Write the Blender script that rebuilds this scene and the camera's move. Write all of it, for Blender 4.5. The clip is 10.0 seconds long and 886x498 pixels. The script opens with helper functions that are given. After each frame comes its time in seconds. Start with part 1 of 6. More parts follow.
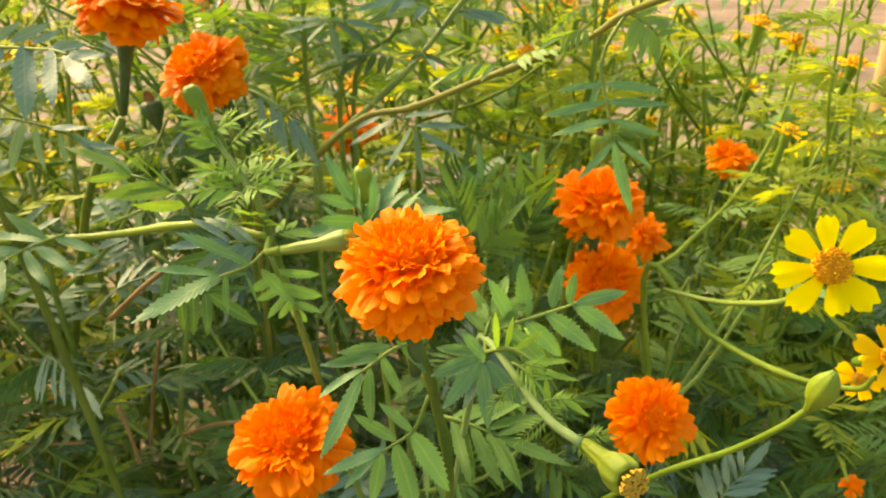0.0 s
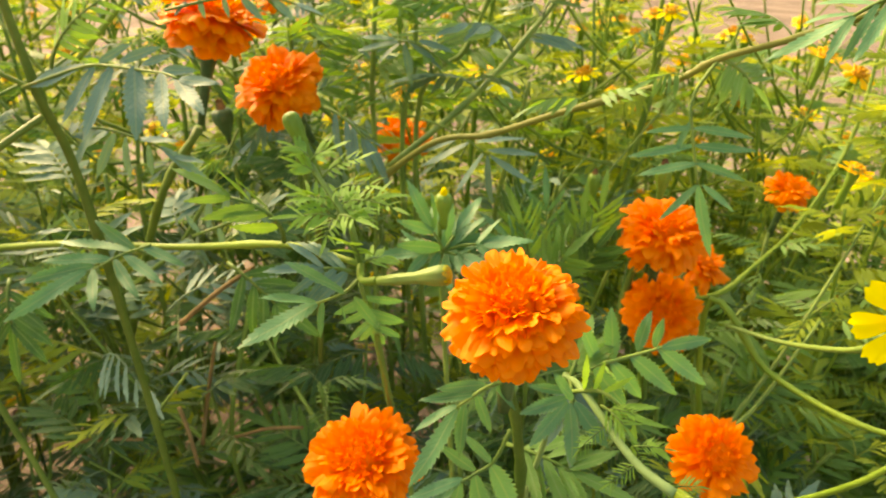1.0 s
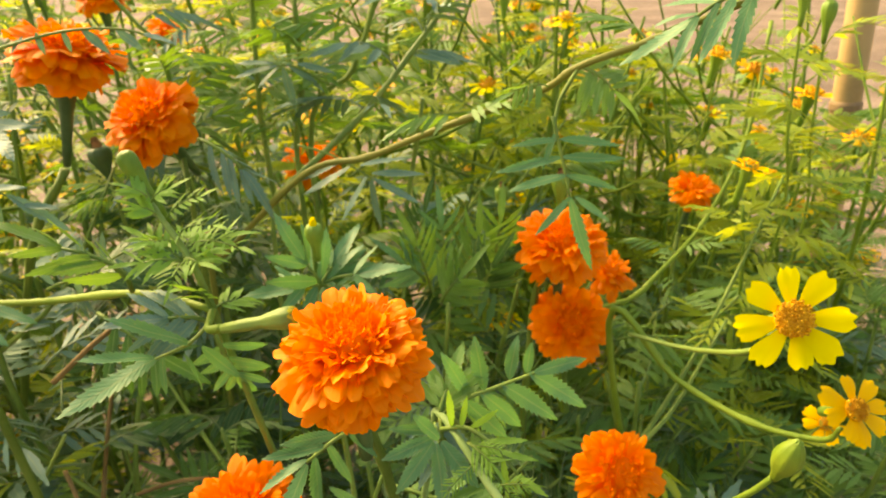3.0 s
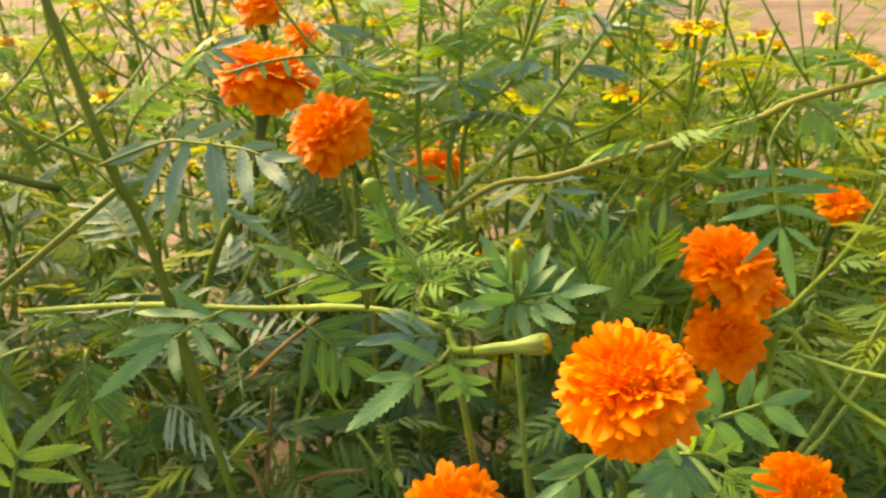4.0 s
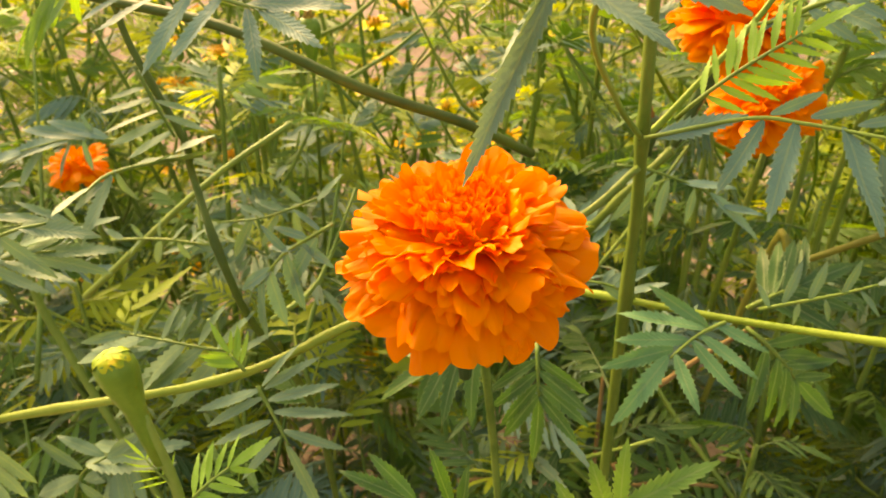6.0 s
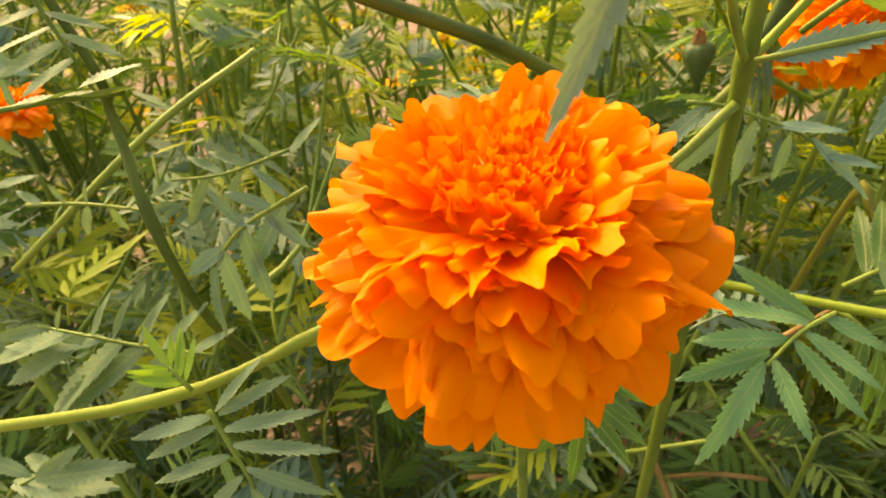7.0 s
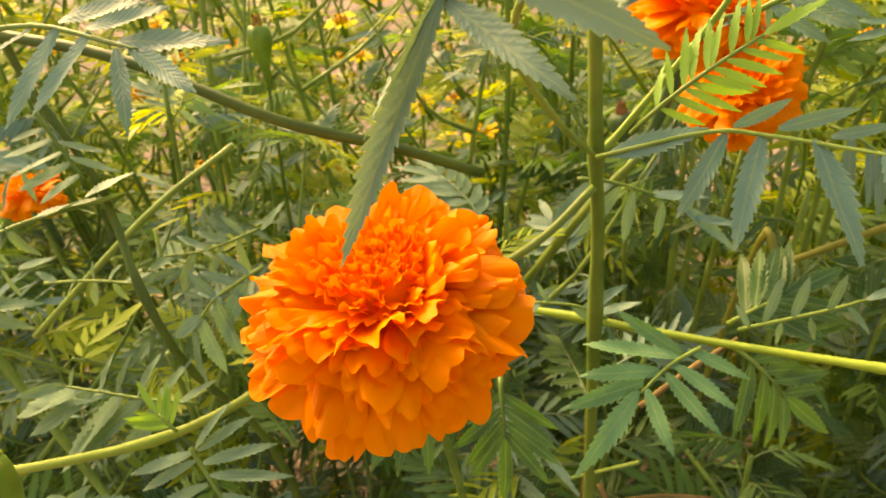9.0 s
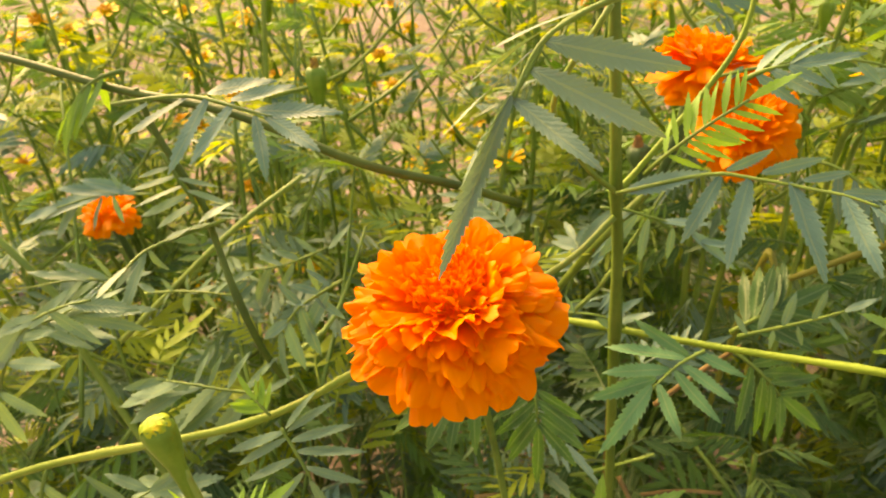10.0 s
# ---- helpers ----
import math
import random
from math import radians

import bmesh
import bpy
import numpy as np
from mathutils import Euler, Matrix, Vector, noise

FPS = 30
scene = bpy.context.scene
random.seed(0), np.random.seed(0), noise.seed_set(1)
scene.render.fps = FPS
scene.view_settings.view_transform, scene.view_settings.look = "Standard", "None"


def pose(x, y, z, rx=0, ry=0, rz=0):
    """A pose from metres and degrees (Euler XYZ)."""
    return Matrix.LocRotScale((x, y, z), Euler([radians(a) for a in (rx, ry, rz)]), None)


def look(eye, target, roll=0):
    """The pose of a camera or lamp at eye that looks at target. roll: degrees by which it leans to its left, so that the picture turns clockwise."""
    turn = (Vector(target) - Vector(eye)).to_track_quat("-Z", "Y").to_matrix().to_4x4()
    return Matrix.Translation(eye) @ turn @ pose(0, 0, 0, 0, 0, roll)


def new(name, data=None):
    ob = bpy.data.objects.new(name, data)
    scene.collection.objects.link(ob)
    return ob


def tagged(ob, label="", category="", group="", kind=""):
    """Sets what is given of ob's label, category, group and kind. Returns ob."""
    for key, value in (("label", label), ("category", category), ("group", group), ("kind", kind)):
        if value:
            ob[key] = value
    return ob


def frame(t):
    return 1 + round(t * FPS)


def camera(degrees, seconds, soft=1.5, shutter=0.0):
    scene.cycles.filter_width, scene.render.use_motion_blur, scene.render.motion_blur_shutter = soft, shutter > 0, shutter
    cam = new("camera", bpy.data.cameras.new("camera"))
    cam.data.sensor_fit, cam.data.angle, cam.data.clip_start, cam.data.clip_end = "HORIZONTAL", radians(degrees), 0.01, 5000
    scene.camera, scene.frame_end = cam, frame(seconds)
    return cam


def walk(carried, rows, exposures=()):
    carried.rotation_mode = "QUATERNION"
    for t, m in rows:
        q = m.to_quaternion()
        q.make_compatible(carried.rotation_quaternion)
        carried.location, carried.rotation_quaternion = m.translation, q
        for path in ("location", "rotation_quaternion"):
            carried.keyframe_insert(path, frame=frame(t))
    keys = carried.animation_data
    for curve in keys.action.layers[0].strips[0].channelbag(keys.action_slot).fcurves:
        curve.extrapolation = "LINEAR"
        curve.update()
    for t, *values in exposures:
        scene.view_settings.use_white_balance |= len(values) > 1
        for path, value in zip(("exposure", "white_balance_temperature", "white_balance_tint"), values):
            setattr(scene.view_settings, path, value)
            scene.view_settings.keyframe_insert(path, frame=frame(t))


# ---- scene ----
cam = camera(66.8, 10.0, shutter=0.15)
PATH = [
    (0, (0.008, 0.091, 0.908), (-0.023, 1.913, 0.084), -1.4),
    (0.5, (0.005, 0.093, 0.915), (0.0, 1.914, 0.088), -0.3),
    (1, (-0.021, 0.091, 0.924), (-0.111, 1.911, 0.098), 0.9),
    (1.5, (-0.035, 0.083, 0.924), (-0.197, 1.889, 0.08), 1.1),
    (2, (-0.009, 0.099, 0.915), (-0.072, 1.896, 0.04), 0.6),
    (2.2, (0.006, 0.106, 0.918), (-0.012, 1.925, 0.087), 0.1),
    (3.3, (0.018, 0.11, 0.923), (0.069, 1.949, 0.138), -1.9),
    (3.5, (0.013, 0.11, 0.923), (0.065, 1.95, 0.14), -0.7),
    (4, (-0.053, 0.102, 0.947), (-0.182, 1.923, 0.13), -2.5),
    (4.5, (-0.101, 0.1, 0.957), (-0.356, 1.894, 0.11), -0.6),
    (5, (-0.17, 0.075, 0.973), (-0.515, 1.876, 0.174), 3.0),
    (5.5, (-0.243, 0.097, 0.96), (-0.709, 1.823, 0.064), 0.7),
    (6, (-0.252, 0.146, 0.947), (-0.664, 1.844, -0.026), -0.4),
    (6.2, (-0.259, 0.171, 0.937), (-0.654, 1.844, -0.084), -0.5),
    (7.3, (-0.277, 0.217, 0.915), (-0.64, 1.828, -0.213), -0.8),
    (7.5, (-0.275, 0.219, 0.914), (-0.635, 1.827, -0.218), -1.3),
    (8, (-0.266, 0.214, 0.92), (-0.638, 1.85, -0.169), -2.2),
    (8.5, (-0.256, 0.203, 0.93), (-0.638, 1.85, -0.139), -2.4),
    (9, (-0.236, 0.182, 0.951), (-0.655, 1.855, -0.062), -3.7),
    (9.5, (-0.226, 0.158, 0.965), (-0.663, 1.841, -0.024), -4.4),
    (10, (-0.237, 0.134, 0.98), (-0.712, 1.818, 0.011), -4.2),
]
walk(cam, [(t, look(eye, target, roll)) for t, eye, target, roll in PATH], [(0.0, 1.68, 9700, 9), (2.0, 1.71, 9700, 9), (3.5, 1.56, 9800, 9), (4.0, 1.56, 9900, 10), (4.5, 1.64, 10600, 16), (5.0, 1.55, 10500, 12), (5.5, 1.69, 12100, 17), (6.0, 1.69, 12100, 16), (8.0, 1.66, 12200, 18), (10.0, 1.69, 12100, 17)])
# a small aperture, as in a telephone's lens near its closest focus
cam.data.dof.use_dof = True
cam.data.dof.focus_distance = 0.155
cam.data.dof.aperture_fstop = 36.0

# ---- world, sun, exposure ----
SUN_EL, SUN_AZ = 38.0, -48.0  # degrees; azimuth clockwise from +y
world = bpy.data.worlds.new("world")
scene.world = world
world.use_nodes = True
wn = world.node_tree.nodes
sky = wn.new("ShaderNodeTexSky")
sky.sky_type = "NISHITA"
sky.sun_disc = False
sky.sun_elevation, sky.sun_rotation = radians(SUN_EL), radians(SUN_AZ)
sky.air_density, sky.dust_density, sky.ozone_density = 1.2, 4.0, 1.0
world.node_tree.links.new(sky.outputs[0], wn["Background"].inputs[0])
wn["Background"].inputs[1].default_value = 0.13
sun_data = bpy.data.lights.new("sun", "SUN")
sun_data.energy, sun_data.angle, sun_data.color = 2.35, radians(34), (1.0, 0.82, 0.56)
sun = new("sun", sun_data)
ca, ce = radians(SUN_AZ), radians(SUN_EL)
sun_from = Vector((math.sin(ca) * math.cos(ce), math.cos(ca) * math.cos(ce), math.sin(ce)))
sun.matrix_world = look(sun_from * 20, (0, 0, 0))


# ---- materials ----
def node_material(name):
    m = bpy.data.materials.new(name)
    m.use_nodes = True
    nt = m.node_tree
    return m, nt, nt.nodes["Principled BSDF"], nt.nodes["Material Output"]


def ramp(nt, fac, stops):
    r = nt.nodes.new("ShaderNodeValToRGB")
    els = r.color_ramp.elements
    while len(els) < len(stops):
        els.new(0.5)
    for e, (p, c) in zip(els, stops):
        e.position, e.color = p, (*c, 1)
    nt.links.new(fac, r.inputs[0])
    return r.outputs[0]


def noise_tex(nt, scale, detail=4, coord="Object", rough=0.6):
    tc = nt.nodes.new("ShaderNodeTexCoord")
    n = nt.nodes.new("ShaderNodeTexNoise")
    n.inputs["Scale"].default_value, n.inputs["Detail"].default_value = scale, detail
    n.inputs["Roughness"].default_value = rough
    nt.links.new(tc.outputs[coord], n.inputs["Vector"])
    return n.outputs[0]


def mix(nt, fac, a, b, kind="MIX"):
    m = nt.nodes.new("ShaderNodeMix")
    m.data_type, m.blend_type = "RGBA", kind
    for sock, v in ((0, fac), (6, a), (7, b)):
        if isinstance(v, (int, float)):
            m.inputs[sock].default_value = v
        elif isinstance(v, tuple):
            m.inputs[sock].default_value = (*v, 1)
        else:
            nt.links.new(v, m.inputs[sock])
    return m.outputs[2]


def maths(nt, op, a, b=0.0, c=0.0):
    m = nt.nodes.new("ShaderNodeMath")
    m.operation = op
    for i, v in enumerate((a, b, c)):
        if isinstance(v, (int, float)):
            m.inputs[i].default_value = v
        else:
            nt.links.new(v, m.inputs[i])
    return m.outputs[0]


def bump(nt, bsdf, height, strength, distance):
    b = nt.nodes.new("ShaderNodeBump")
    b.inputs["Strength"].default_value, b.inputs["Distance"].default_value = strength, distance
    nt.links.new(height, b.inputs["Height"])
    nt.links.new(b.outputs[0], bsdf.inputs["Normal"])
    return b.outputs[0]


def leafy(name, dark, light, through_col, share, rough=0.52, vein=(0.3, 0.37, 0.16)):
    """Thin leaf: a paler midrib and side veins, blotches, and light coming through."""
    m, nt, p, out = node_material(name)
    tc = nt.nodes.new("ShaderNodeTexCoord")
    sep = nt.nodes.new("ShaderNodeSeparateXYZ")
    nt.links.new(tc.outputs["UV"], sep.inputs[0])
    info = nt.nodes.new("ShaderNodeObjectInfo")
    isl = nt.nodes.new("ShaderNodeNewGeometry")
    blotch = noise_tex(nt, 60, 3)
    f = maths(nt, "ADD", maths(nt, "MULTIPLY", info.outputs["Random"], 0.45), maths(nt, "MULTIPLY", isl.outputs["Random Per Island"], 0.3))
    f = maths(nt, "ADD", f, maths(nt, "MULTIPLY", blotch, 0.3))
    col = mix(nt, f, dark, light)
    across = maths(nt, "ABSOLUTE", maths(nt, "SUBTRACT", sep.outputs[0], 0.5))
    rib = maths(nt, "LESS_THAN", across, 0.055)
    side = maths(nt, "SINE", maths(nt, "MULTIPLY", maths(nt, "SUBTRACT", sep.outputs[1], maths(nt, "MULTIPLY", across, 0.35)), 75.0))
    col = mix(nt, maths(nt, "MULTIPLY", rib, 0.4), col, vein)
    margin = maths(nt, "GREATER_THAN", across, 0.44)
    col = mix(nt, maths(nt, "MULTIPLY", margin, 0.3), col, vein)
    worn = maths(nt, "GREATER_THAN", noise_tex(nt, 420, 2), 0.69)
    col = mix(nt, maths(nt, "MULTIPLY", worn, 0.35), col, (0.3, 0.3, 0.12))
    nt.links.new(col, p.inputs["Base Color"])
    p.inputs["Roughness"].default_value = rough
    p.inputs["Specular IOR Level"].default_value = 0.36
    relief = maths(nt, "ADD", maths(nt, "MULTIPLY", side, 0.16), maths(nt, "MULTIPLY", across, -1.2))
    relief = maths(nt, "ADD", relief, maths(nt, "MULTIPLY", noise_tex(nt, 330, 3), 1.6))
    nrm = bump(nt, p, relief, 0.8, 0.0002)
    t = nt.nodes.new("ShaderNodeBsdfTranslucent")
    nt.links.new(mix(nt, f, tuple(0.7 * c for c in through_col), through_col), t.inputs[0])
    nt.links.new(nrm, t.inputs["Normal"])
    ms = nt.nodes.new("ShaderNodeMixShader")
    ms.inputs[0].default_value = share
    nt.links.new(p.outputs[0], ms.inputs[1])
    nt.links.new(t.outputs[0], ms.inputs[2])
    nt.links.new(ms.outputs[0], out.inputs[0])
    return m


def petal_mat(name, deep, light, through_col, share=0.26):
    m, nt, p, out = node_material(name)
    tc = nt.nodes.new("ShaderNodeTexCoord")
    sep = nt.nodes.new("ShaderNodeSeparateXYZ")
    nt.links.new(tc.outputs["UV"], sep.inputs[0])
    info = nt.nodes.new("ShaderNodeObjectInfo")
    f = maths(nt, "ADD", maths(nt, "MULTIPLY", info.outputs["Random"], 0.35), maths(nt, "MULTIPLY", noise_tex(nt, 90, 3), 0.3))
    # deeper towards the foot: petal pigment, plus painted shade in gaps between petals
    f = maths(nt, "ADD", maths(nt, "MULTIPLY", f, 0.75), maths(nt, "MULTIPLY", sep.outputs[1], 0.62))
    col = mix(nt, f, deep, light)
    nt.links.new(col, p.inputs["Base Color"])
    p.inputs["Roughness"].default_value = 0.6
    p.inputs["Specular IOR Level"].default_value = 0.25
    ridge = maths(nt, "SINE", maths(nt, "MULTIPLY", sep.outputs[0], 60.0))
    grain = maths(nt, "ADD", maths(nt, "MULTIPLY", ridge, 0.4), noise_tex(nt, 500, 2))
    nrm = bump(nt, p, grain, 0.25, 0.0004)
    t = nt.nodes.new("ShaderNodeBsdfTranslucent")
    t.inputs[0].default_value = (*through_col, 1)
    nt.links.new(nrm, t.inputs["Normal"])
    ms = nt.nodes.new("ShaderNodeMixShader")
    ms.inputs[0].default_value = share
    nt.links.new(p.outputs[0], ms.inputs[1])
    nt.links.new(t.outputs[0], ms.inputs[2])
    nt.links.new(ms.outputs[0], out.inputs[0])
    return m


def solid(name, stops, scale, rough, relief=0.3, fine=400.0, stretch=None):
    m, nt, p, out = node_material(name)
    n = noise_tex(nt, scale, 5)
    info = nt.nodes.new("ShaderNodeObjectInfo")
    f = maths(nt, "ADD", n, maths(nt, "MULTIPLY", maths(nt, "SUBTRACT", info.outputs["Random"], 0.5), 0.3))
    nt.links.new(ramp(nt, f, stops), p.inputs["Base Color"])
    p.inputs["Roughness"].default_value = rough
    p.inputs["Specular IOR Level"].default_value = 0.28
    bump(nt, p, noise_tex(nt, fine, 4), relief, 0.001)
    return m


LEAF_BLUE = leafy("leaf_blue_green", (0.06, 0.15, 0.105), (0.165, 0.3, 0.235), (0.2, 0.4, 0.08), 0.18, 0.5)
LEAF_MID = leafy("leaf_mid_green", (0.055, 0.165, 0.035), (0.15, 0.33, 0.08), (0.3, 0.54, 0.04), 0.38)
LEAF_FRESH = leafy("leaf_fresh_green", (0.045, 0.165, 0.058), (0.135, 0.325, 0.15), (0.2, 0.48, 0.06), 0.26, 0.48)
LEAF_YOUNG = leafy("leaf_young_green", (0.19, 0.32, 0.03), (0.33, 0.46, 0.05), (0.6, 0.66, 0.04), 0.48)
LEAF_DUSTY = leafy("leaf_dusty_green", (0.07, 0.16, 0.085), (0.19, 0.325, 0.21), (0.26, 0.43, 0.07), 0.24, 0.5)
# deep green, darkened so the colour itself carries shade low in the bed
LEAF_DEEP_SHADED = leafy("leaf_deep_shaded_green", (0.02, 0.075, 0.02), (0.07, 0.17, 0.045), (0.12, 0.32, 0.02), 0.24)
LEAF_PALE = leafy("leaf_pale_green", (0.08, 0.175, 0.115), (0.175, 0.29, 0.205), (0.28, 0.42, 0.08), 0.2, 0.5)
LEAF_SHOOT = leafy("leaf_shoot_green", (0.14, 0.34, 0.045), (0.25, 0.49, 0.085), (0.38, 0.66, 0.05), 0.38)
STEM_GREEN = solid("stem_green", [(0.3, (0.09, 0.17, 0.03)), (0.7, (0.2, 0.3, 0.06))], 40, 0.5)
STEM_OLIVE = solid("stem_olive", [(0.3, (0.06, 0.095, 0.015)), (0.7, (0.19, 0.2, 0.035))], 14, 0.55)
STEM_OLIVE2 = solid("stem_light_olive", [(0.3, (0.16, 0.24, 0.025)), (0.75, (0.3, 0.36, 0.06))], 25, 0.5)
STEM_DARK = solid("stem_dark", [(0.3, (0.06, 0.12, 0.014)), (0.7, (0.14, 0.21, 0.035))], 40, 0.55)
STEM_YELLOW = solid("stem_yellow_green", [(0.3, (0.1, 0.19, 0.014)), (0.75, (0.2, 0.3, 0.035))], 30, 0.6)
STEM_DEEP = solid("stem_deep_green", [(0.3, (0.035, 0.075, 0.01)), (0.7, (0.09, 0.145, 0.022))], 40, 0.55)
STEM_PALE = solid("stem_grey_green", [(0.3, (0.12, 0.22, 0.06)), (0.7, (0.22, 0.34, 0.12))], 40, 0.6)
STEM_DRY = solid("stem_dry", [(0.3, (0.15, 0.095, 0.03)), (0.7, (0.3, 0.2, 0.075))], 40, 0.7)
CALYX = solid("calyx_green", [(0.3, (0.1, 0.2, 0.02)), (0.7, (0.2, 0.33, 0.045))], 60, 0.5, 0.2)
BUD_PALE = solid("bud_pale_green", [(0.3, (0.13, 0.22, 0.018)), (0.7, (0.24, 0.31, 0.035))], 60, 0.5, 0.2)
CALYX_DARK = solid("calyx_dark_green", [(0.3, (0.04, 0.09, 0.03)), (0.7, (0.09, 0.15, 0.05))], 60, 0.45, 0.2)
ORANGE = petal_mat("petal_orange", (0.92, 0.18, 0.002), (1.0, 0.27, 0.003), (1.0, 0.3, 0.004))
ORANGE_RED = petal_mat("petal_deep_orange", (0.82, 0.165, 0.002), (0.95, 0.28, 0.003), (0.96, 0.28, 0.004))
ORANGE_GOLD = petal_mat("petal_golden_orange", (0.93, 0.18, 0.002), (1.0, 0.258, 0.003), (1.0, 0.29, 0.004))
YELLOW = petal_mat("petal_yellow", (0.85, 0.62, 0.004), (0.98, 0.85, 0.01), (1.0, 0.85, 0.01))
GOLD = petal_mat("petal_gold", (0.85, 0.4, 0.004), (1.0, 0.6, 0.01), (1.0, 0.6, 0.01))
DISC = solid("disc_orange_yellow", [(0.35, (0.6, 0.25, 0.01)), (0.65, (0.9, 0.5, 0.03))], 300, 0.7, 0.5)
BROWN = solid("dried_brown", [(0.3, (0.12, 0.05, 0.02)), (0.7, (0.35, 0.2, 0.07))], 200, 0.8)
BUD_TOP = solid("bud_top_yellow", [(0.35, (0.2, 0.32, 0.02)), (0.52, (0.4, 0.4, 0.015)), (0.7, (0.55, 0.25, 0.01))], 150, 0.55, 0.3)
BUD_TUBE = solid("dry_tubes", [(0.35, (0.2, 0.1, 0.02)), (0.65, (0.6, 0.4, 0.05))], 400, 0.7)
SOIL, nt, p, out = node_material("dry_soil")
patch, crumb = noise_tex(nt, 1.1, 4), noise_tex(nt, 26, 6, rough=0.7)
tone = maths(nt, "ADD", maths(nt, "MULTIPLY", patch, 0.6), maths(nt, "MULTIPLY", crumb, 0.4))
nt.links.new(ramp(nt, tone, [(0.36, (0.134, 0.098, 0.073)), (0.5, (0.213, 0.159, 0.120)), (0.64, (0.305, 0.238, 0.185))]), p.inputs["Base Color"])
p.inputs["Roughness"].default_value, p.inputs["Specular IOR Level"].default_value = 0.95, 0.15
bump(nt, p, maths(nt, "ADD", noise_tex(nt, 9, 5), maths(nt, "MULTIPLY", crumb, 0.5)), 0.9, 0.03)
BAMBOO = solid("bamboo", [(0.35, (0.3, 0.19, 0.07)), (0.7, (0.48, 0.33, 0.15))], 9, 0.5, 0.3)
BAMBOO_NODE = solid("bamboo_node", [(0.3, (0.2, 0.12, 0.06)), (0.7, (0.36, 0.25, 0.13))], 30, 0.7)

# ---- geometry helpers ----
WORLD = {}


def mesh_of(name, verts, faces, material, uvs=None, smooth=True):
    me = bpy.data.meshes.new(name)
    me.from_pydata(verts, [], faces)
    if uvs is not None:
        layer = me.uv_layers.new(name="UVMap")
        flat = np.array(uvs, dtype=np.float32)
        idx = np.empty(len(me.loops), dtype=np.int32)
        me.loops.foreach_get("vertex_index", idx)
        layer.data.foreach_set("uv", flat[idx].ravel())
    if smooth:
        me.polygons.foreach_set("use_smooth", [True] * len(me.polygons))
    me.materials.append(material)
    return me


def thing(name, at, label, category, group="", kind=""):
    ob = tagged(new(name), label, category, group, kind)
    ob.empty_display_size = 0.02
    ob.matrix_basis = Matrix.Translation(at)
    WORLD[ob] = Matrix.Translation(at)
    return ob


def part(name, me, parent, m=None, label="", kind=""):
    """Links a mesh under a thing or a part, at the pose m of the world."""
    m = m if m is not None else Matrix.Identity(4)
    ob = tagged(new(name, me), label, "", "", kind)
    ob.parent = parent
    ob.matrix_basis = WORLD[parent].inverted() @ m
    WORLD[ob] = m.copy()
    return ob


def frame_of(base, along, up):
    """A pose at base with y along the given way and z as near as can be to up."""
    y = Vector(along).normalized()
    z = Vector(up) - y * Vector(up).dot(y)
    if z.length < 1e-4:
        z = y.orthogonal()
    z.normalize()
    x = y.cross(z)
    return Matrix.Translation(base) @ Matrix((x, y, z)).transposed().to_4x4()


def glide(pts, n):
    """A smooth line through a few points (Catmull-Rom), n steps to a stretch."""
    p = [Vector(q) for q in pts]
    p = [p[0] * 2 - p[1]] + p + [p[-1] * 2 - p[-2]]
    out = []
    for i in range(1, len(p) - 2):
        a, b, c, d = p[i - 1:i + 3]
        for k in range(n):
            t = k / n
            out.append(0.5 * (2 * b + (c - a) * t + (2 * a - 5 * b + 4 * c - d) * t * t + (3 * b - a - 3 * c + d) * t ** 3))
    out.append(p[-2])
    return out


def tube(line, radii, sides=7, ridge=0.0):
    verts, faces = [], []
    u = None
    for i, p in enumerate(line):
        d = (line[min(i + 1, len(line) - 1)] - line[max(i - 1, 0)]).normalized()
        u = d.orthogonal().normalized() if u is None else (u - d * u.dot(d)).normalized()
        v = d.cross(u)
        for k in range(sides):
            a = 2 * math.pi * k / sides
            r = radii[i] * (1 + ridge * (1 if k % 2 else -1))
            verts.append(p + (u * math.cos(a) + v * math.sin(a)) * r)
    for i in range(len(line) - 1):
        for k in range(sides):
            a, b = i * sides + k, i * sides + (k + 1) % sides
            faces.append((a, b, b + sides, a + sides))
    faces.append(tuple(range(sides))[::-1])
    faces.append(tuple(range(len(verts) - sides, len(verts))))
    return verts, faces


def stem(plant, pts, r0, r1, material, steps=6, nodes=0.0, label="", sides=8):
    line = glide(pts, steps)
    n = len(line) - 1
    radii = []
    for i in range(n + 1):
        r = r0 + (r1 - r0) * i / n
        if nodes and i and i % max(2, round(n * nodes)) == 0:
            r *= 1.28
        radii.append(r)
    v, f = tube(line, radii, sides, 0.07)
    return part("stem", mesh_of("stem", v, f, material), plant, None, label)


def lathe(profile, sides, lobes=0, depth=0.0):
    """Turned about z: rows of (radius, height), with lobes like ribs."""
    verts, faces = [], []
    for r, z in profile:
        for k in range(sides):
            a = 2 * math.pi * k / sides
            q = r * (1 + depth * math.cos(lobes * a)) if lobes else r
            verts.append((q * math.cos(a), q * math.sin(a), z))
    for i in range(len(profile) - 1):
        for k in range(sides):
            a, b = i * sides + k, i * sides + (k + 1) % sides
            faces.append((a, b, b + sides, a + sides))
    faces.append(tuple(range(sides))[::-1])
    faces.append(tuple(range(len(verts) - sides, len(verts))))
    return verts, faces


